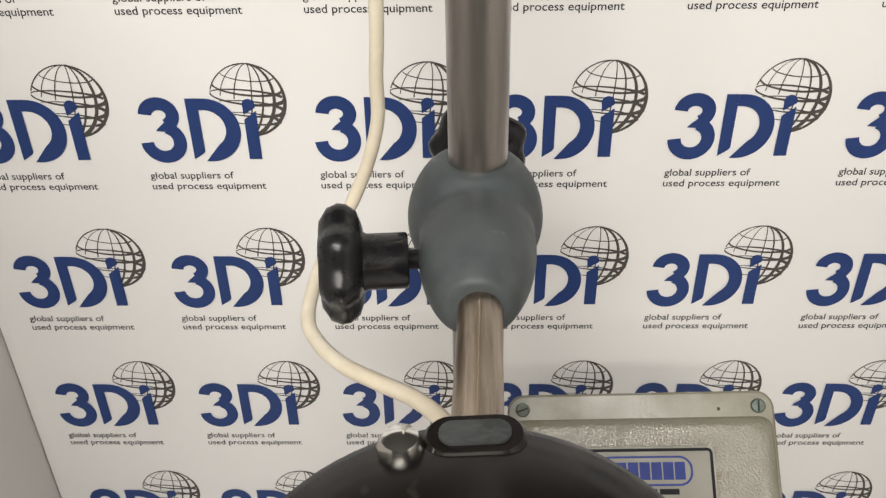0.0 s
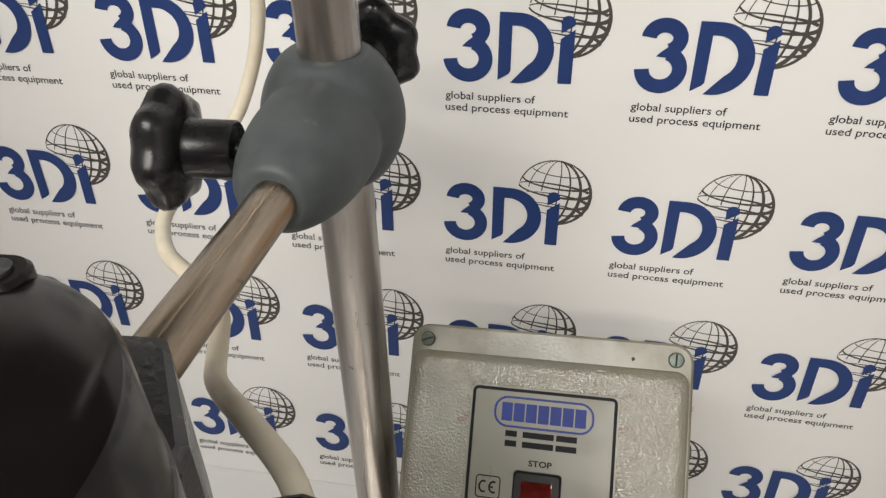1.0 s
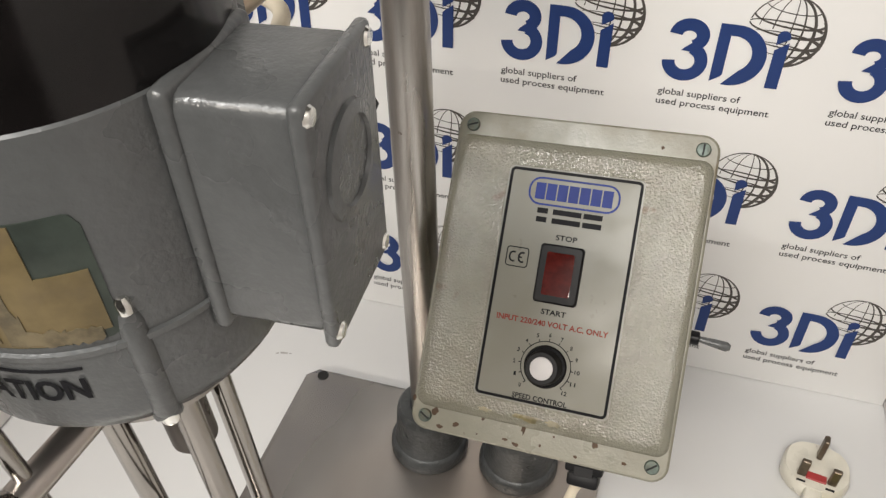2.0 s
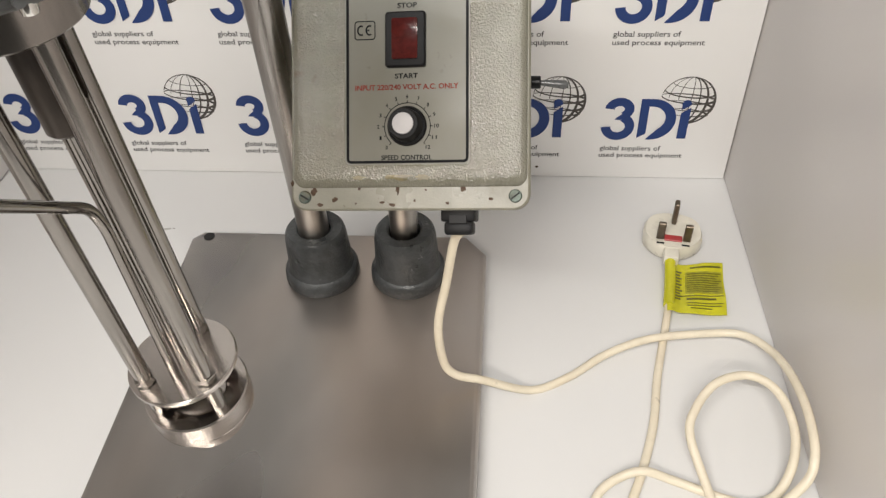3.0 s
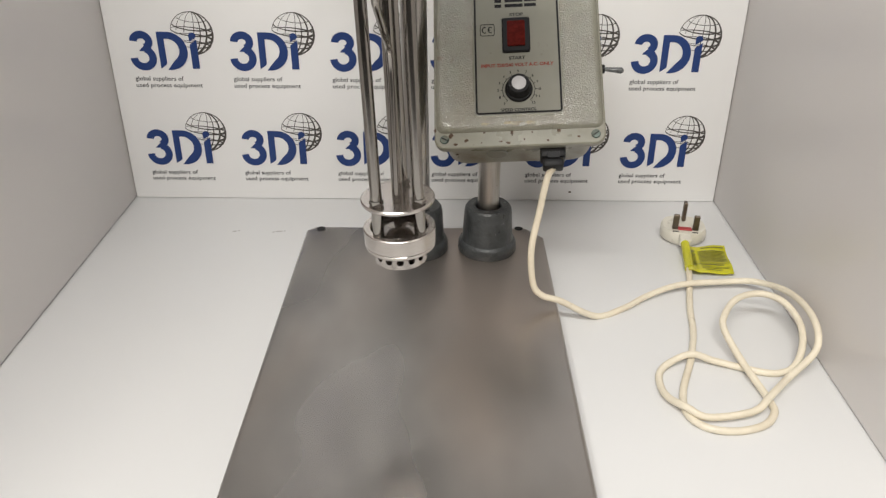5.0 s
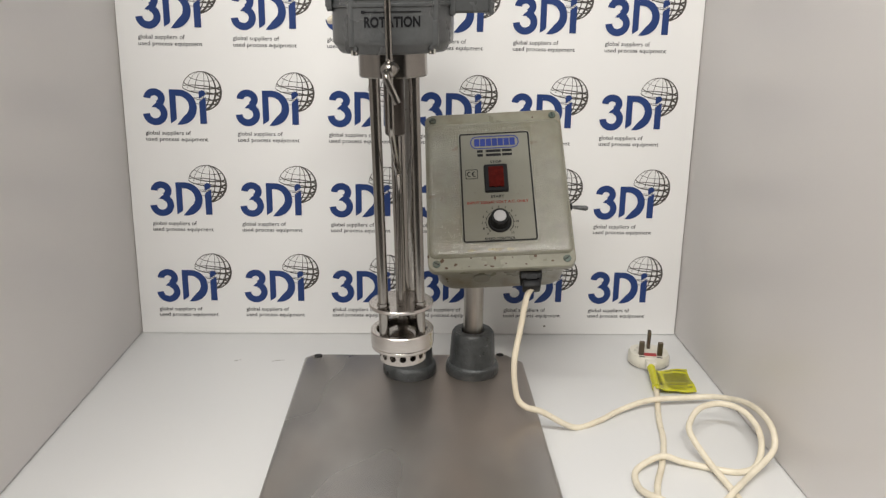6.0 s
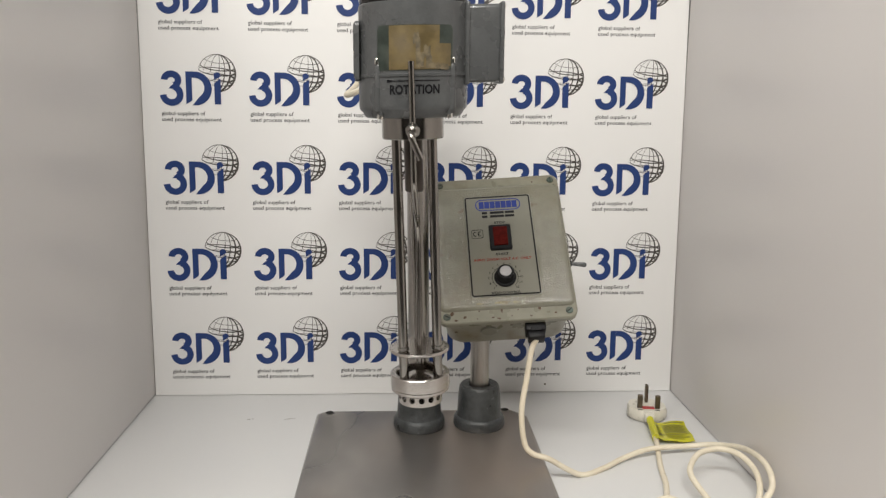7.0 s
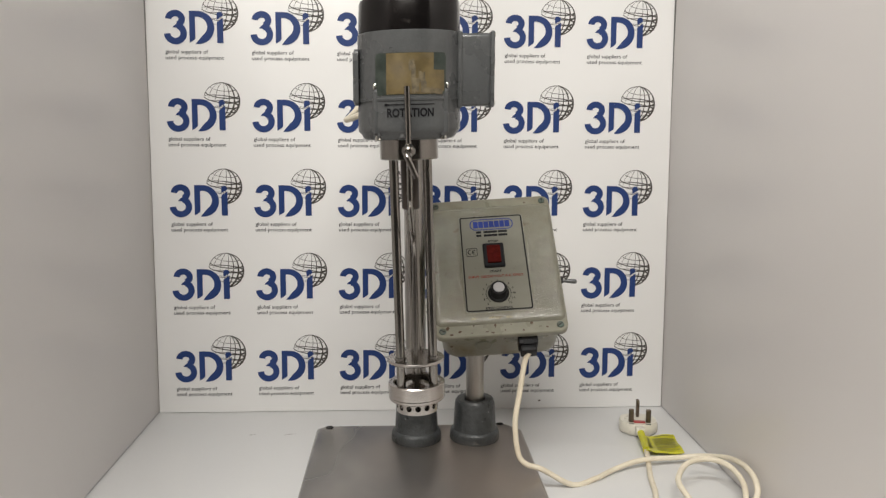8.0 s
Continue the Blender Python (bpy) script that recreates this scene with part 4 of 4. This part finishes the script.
# yellowed smear under the dial and rust freckles on the underside
for x, y, w, h in ((-0.004, -0.0742, 0.0085, 0.30), (0.010, -0.0748, 0.0050, 0.35), (-0.030, -0.0750, 0.0040, 0.4)):
    part("grime_smear", boxed(ragged(w, h, 17), x, y, 0.00385), M_GRIME, cbox, "yellow-brown grime smear")
for k in range(26):
    x, z = -0.056 + 0.060 * rng.random() ** 1.6, -0.011 - 0.034 * rng.random() ** 1.4
    bm = moved(ragged(rng.uniform(0.0006, 0.0023), rng.uniform(0.8, 1.8), 9), Matrix.Translation((x, -0.0891 + 0.0023 * (-z - 0.0075) / 0.05, z)) @ Matrix.Rotation(radians(90), 4, "X"))
    part("rust_spot", boxed(bm), M_RUST, cbox, "brown rust spot")

# ---- the mains lead ----
lead = thing("mains_lead", (0.25, -0.25, 0.0), "cream mains lead coiled loosely on the bench with its plug", "power cord")
R = 0.0031
start = BOX @ Vector((0.0290, -0.1080, -0.0205))
RUN_OUT = [(0.1065, -0.2655, 0.0262), (0.1435, -0.2565, R), (0.1725, -0.2430, R), (0.2015, -0.2220, 0.0050), (0.2365, -0.2090, 0.0098), (0.2855, -0.2010, 0.0090),
           (0.3065, -0.2045, 0.0120), (0.3190, -0.2215, 0.0185), (0.3250, -0.2465, 0.0273), (0.3267, -0.2755, 0.0337)]
WIDE_LOOP = [(0.3260, -0.3025, 0.0353), (0.3240, -0.3225, 0.0297), (0.3175, -0.3345, 0.0193), (0.2895, -0.3555, 0.0090), (0.2656, -0.3807, 0.0105), (0.2480, -0.3950, 0.0070),
             (0.2110, -0.4010, 0.0055), (0.1940, -0.3940, 0.0098), (0.1837, -0.3773, 0.0060), (0.1820, -0.3585, R), (0.1860, -0.3405, R), (0.1985, -0.3295, 0.0060), (0.2170, -0.3245, 0.0102), (0.2375, -0.3275, 0.0050)]
NARROW_LOOP = [(0.2735, -0.3395, R), (0.2905, -0.3405, R), (0.3045, -0.3335, 0.0050), (0.3150, -0.3185, 0.0145), (0.3190, -0.2985, 0.0241), (0.3150, -0.2755, 0.0297),
               (0.3045, -0.2615, 0.0313), (0.2895, -0.2580, 0.0313), (0.2705, -0.2655, 0.0297), (0.2555, -0.2835, 0.0257), (0.2495, -0.3025, 0.0217), (0.2575, -0.3345, 0.0105)]
RUN_BACK = [(0.2677, -0.3773, R), (0.2660, -0.3929, R), (0.2530, -0.4070, R), (0.2290, -0.4140, R), (0.2070, -0.4100, R), (0.1955, -0.3940, R),
            (0.1998, -0.3650, R), (0.2170, -0.3235, R), (0.2305, -0.2815, R), (0.2385, -0.2395, R), (0.2560, -0.1685, 0.0050), (0.2635, -0.1195, 0.0115)]
LINE = [tuple(start), (0.0885, -0.2440, 0.1420), (0.0830, -0.2490, 0.1100), (0.0770, -0.2590, 0.0780), (0.0800, -0.2650, 0.0450), (0.0890, -0.2670, 0.0330)] + RUN_OUT + WIDE_LOOP + NARROW_LOOP + RUN_BACK
part("cable", sweep(smooth_path(LINE, 8), R), M_CABLE, lead, "cream PVC mains cable")
PLUG = Matrix.Translation((0.2688, -0.0912, 0.0)) @ Matrix.Rotation(radians(-9), 4, "Z")


def plug_outline(s, k=1.0):
    pts = []
    for i in range(40):
        a = 2 * math.pi * i / 40
        x, y = math.copysign(abs(math.cos(a)) ** 0.75, math.cos(a)), math.copysign(abs(math.sin(a)) ** 0.75, math.sin(a))
        pts.append((0.0250 * s * x * (1.0 if y > -0.3 else 1.0 + 0.32 * (y + 0.3)), 0.0235 * s * y))
    return pts


plug_bm = stack([(plug_outline(0.90), 0.0008), (plug_outline(1.0), 0.0035), (plug_outline(1.0), 0.0120), (plug_outline(0.95), 0.0150), (plug_outline(0.93), 0.0162)])
plug = part("plug", moved(plug_bm, PLUG), M_PLUG, lead, "off-white three-pin plug lying on its back", smooth=45)
part("plug_grip", moved(block(0.0130, 0.0170, 0.0100, 0.0020, 2, at=(-0.0005, -0.0255, 0.0105)), PLUG), M_PLUG, plug)
part("earth_pin", moved(block(0.0040, 0.0080, 0.0230, 0.0008, 1, at=(0.0, 0.0098, 0.0285)), PLUG), M_PIN, plug, "dark brass earth pin")
for x in (-0.0111, 0.0111):
    part("pin", moved(block(0.0064, 0.0040, 0.0178, 0.0007, 1, at=(x, -0.0124, 0.0255)), PLUG), M_PIN, plug, "dark brass pin")
    part("screw_recess", moved(block(0.0065, 0.0018, 0.0006, at=(x * 0.95, -0.0180, 0.0162)), PLUG), M_HOLLOW_SHADE, plug)
part("fuse_carrier", moved(block(0.0150, 0.0070, 0.0020, 0.0005, 1, at=(0.0, -0.0110, 0.0166)), PLUG), M_FUSE, plug, "red fuse carrier")


def tag_point(u, v):
    """A place on a limp film flag, folded over the cable."""
    x = 0.2600 + 0.048 * u - 0.007 * v
    y = -0.1235 + 0.004 * u - 0.0545 * v - 0.004 * u * v
    h = 0.0042 + 0.0009 * math.sin(8 * v + 2 * u) * (0.4 + u) + 0.0007 * math.cos(9 * u + 3 * v) + 0.0050 * math.exp(-((u - 0.05) * 8) ** 2)
    return Vector((x, y, max(h, 0.0014)))


def tag_patch(u0, u1, v0, v1, lift, d, nx, ny):
    bm = bmesh.new()
    top, bot = [], []
    for j in range(ny + 1):
        for i in range(nx + 1):
            p = tag_point(u0 + (u1 - u0) * i / nx, v0 + (v1 - v0) * j / ny)
            top.append(bm.verts.new(p + Vector((0, 0, lift + d))))
            bot.append(bm.verts.new(p + Vector((0, 0, lift))))
    w = nx + 1
    for j in range(ny):
        for i in range(nx):
            k = j * w + i
            bm.faces.new((top[k], top[k + 1], top[k + 1 + w], top[k + w]))
            bm.faces.new((bot[k + w], bot[k + 1 + w], bot[k + 1], bot[k]))
    rim = [j * w for j in range(ny + 1)] + [ny * w + i for i in range(1, w)] + [j * w + nx for j in range(ny - 1, -1, -1)] + [i for i in range(nx - 1, 0, -1)]
    for a, c in zip(rim, rim[1:] + rim[:1]):
        bm.faces.new((top[a], top[c], bot[c], bot[a]))
    return bm


tag = part("warning_tag", tag_patch(0, 1, 0, 1, 0.0, 0.0005, 20, 16), M_TAG, lead, "crumpled yellow film tag round the cable")
part("print_block", tag_patch(0.33, 0.97, 0.17, 0.60, 0.00055, 0.0001, 14, 8), M_TAGWASH, tag, "olive printed block")
TAG_BARS = [(0.42, 0.95, 0.07, 0.10), (0.04, 0.97, 0.645, 0.662), (0.34, 0.84, 0.70, 0.74), (0.34, 0.95, 0.80, 0.815), (0.34, 0.92, 0.845, 0.862), (0.40, 0.76, 0.895, 0.912)]
TAG_BARS += [(0.36, 0.95 - 0.035 * (k % 3), 0.20 + 0.043 * k, 0.215 + 0.043 * k) for k in range(9)]
TAG_BARS += [(0.10, 0.27 - 0.03 * (k % 2), 0.16 + 0.06 * k, 0.195 + 0.06 * k) for k in range(10)]
for u0, u1, v0, v1 in TAG_BARS:
    part("print_bar", tag_patch(u0, u1, v0, v1, 0.0007, 0.0001, 8, 1), M_TAGINK, tag)
part("tag_wrap", sweep(smooth_path([(0.2628, -0.1225, 0.0100), (0.2600, -0.1450, 0.0070), (0.2560, -0.1700, 0.0054)], 6), 0.0047, 16), M_TAG, lead, "yellow film wrapped round the cable")
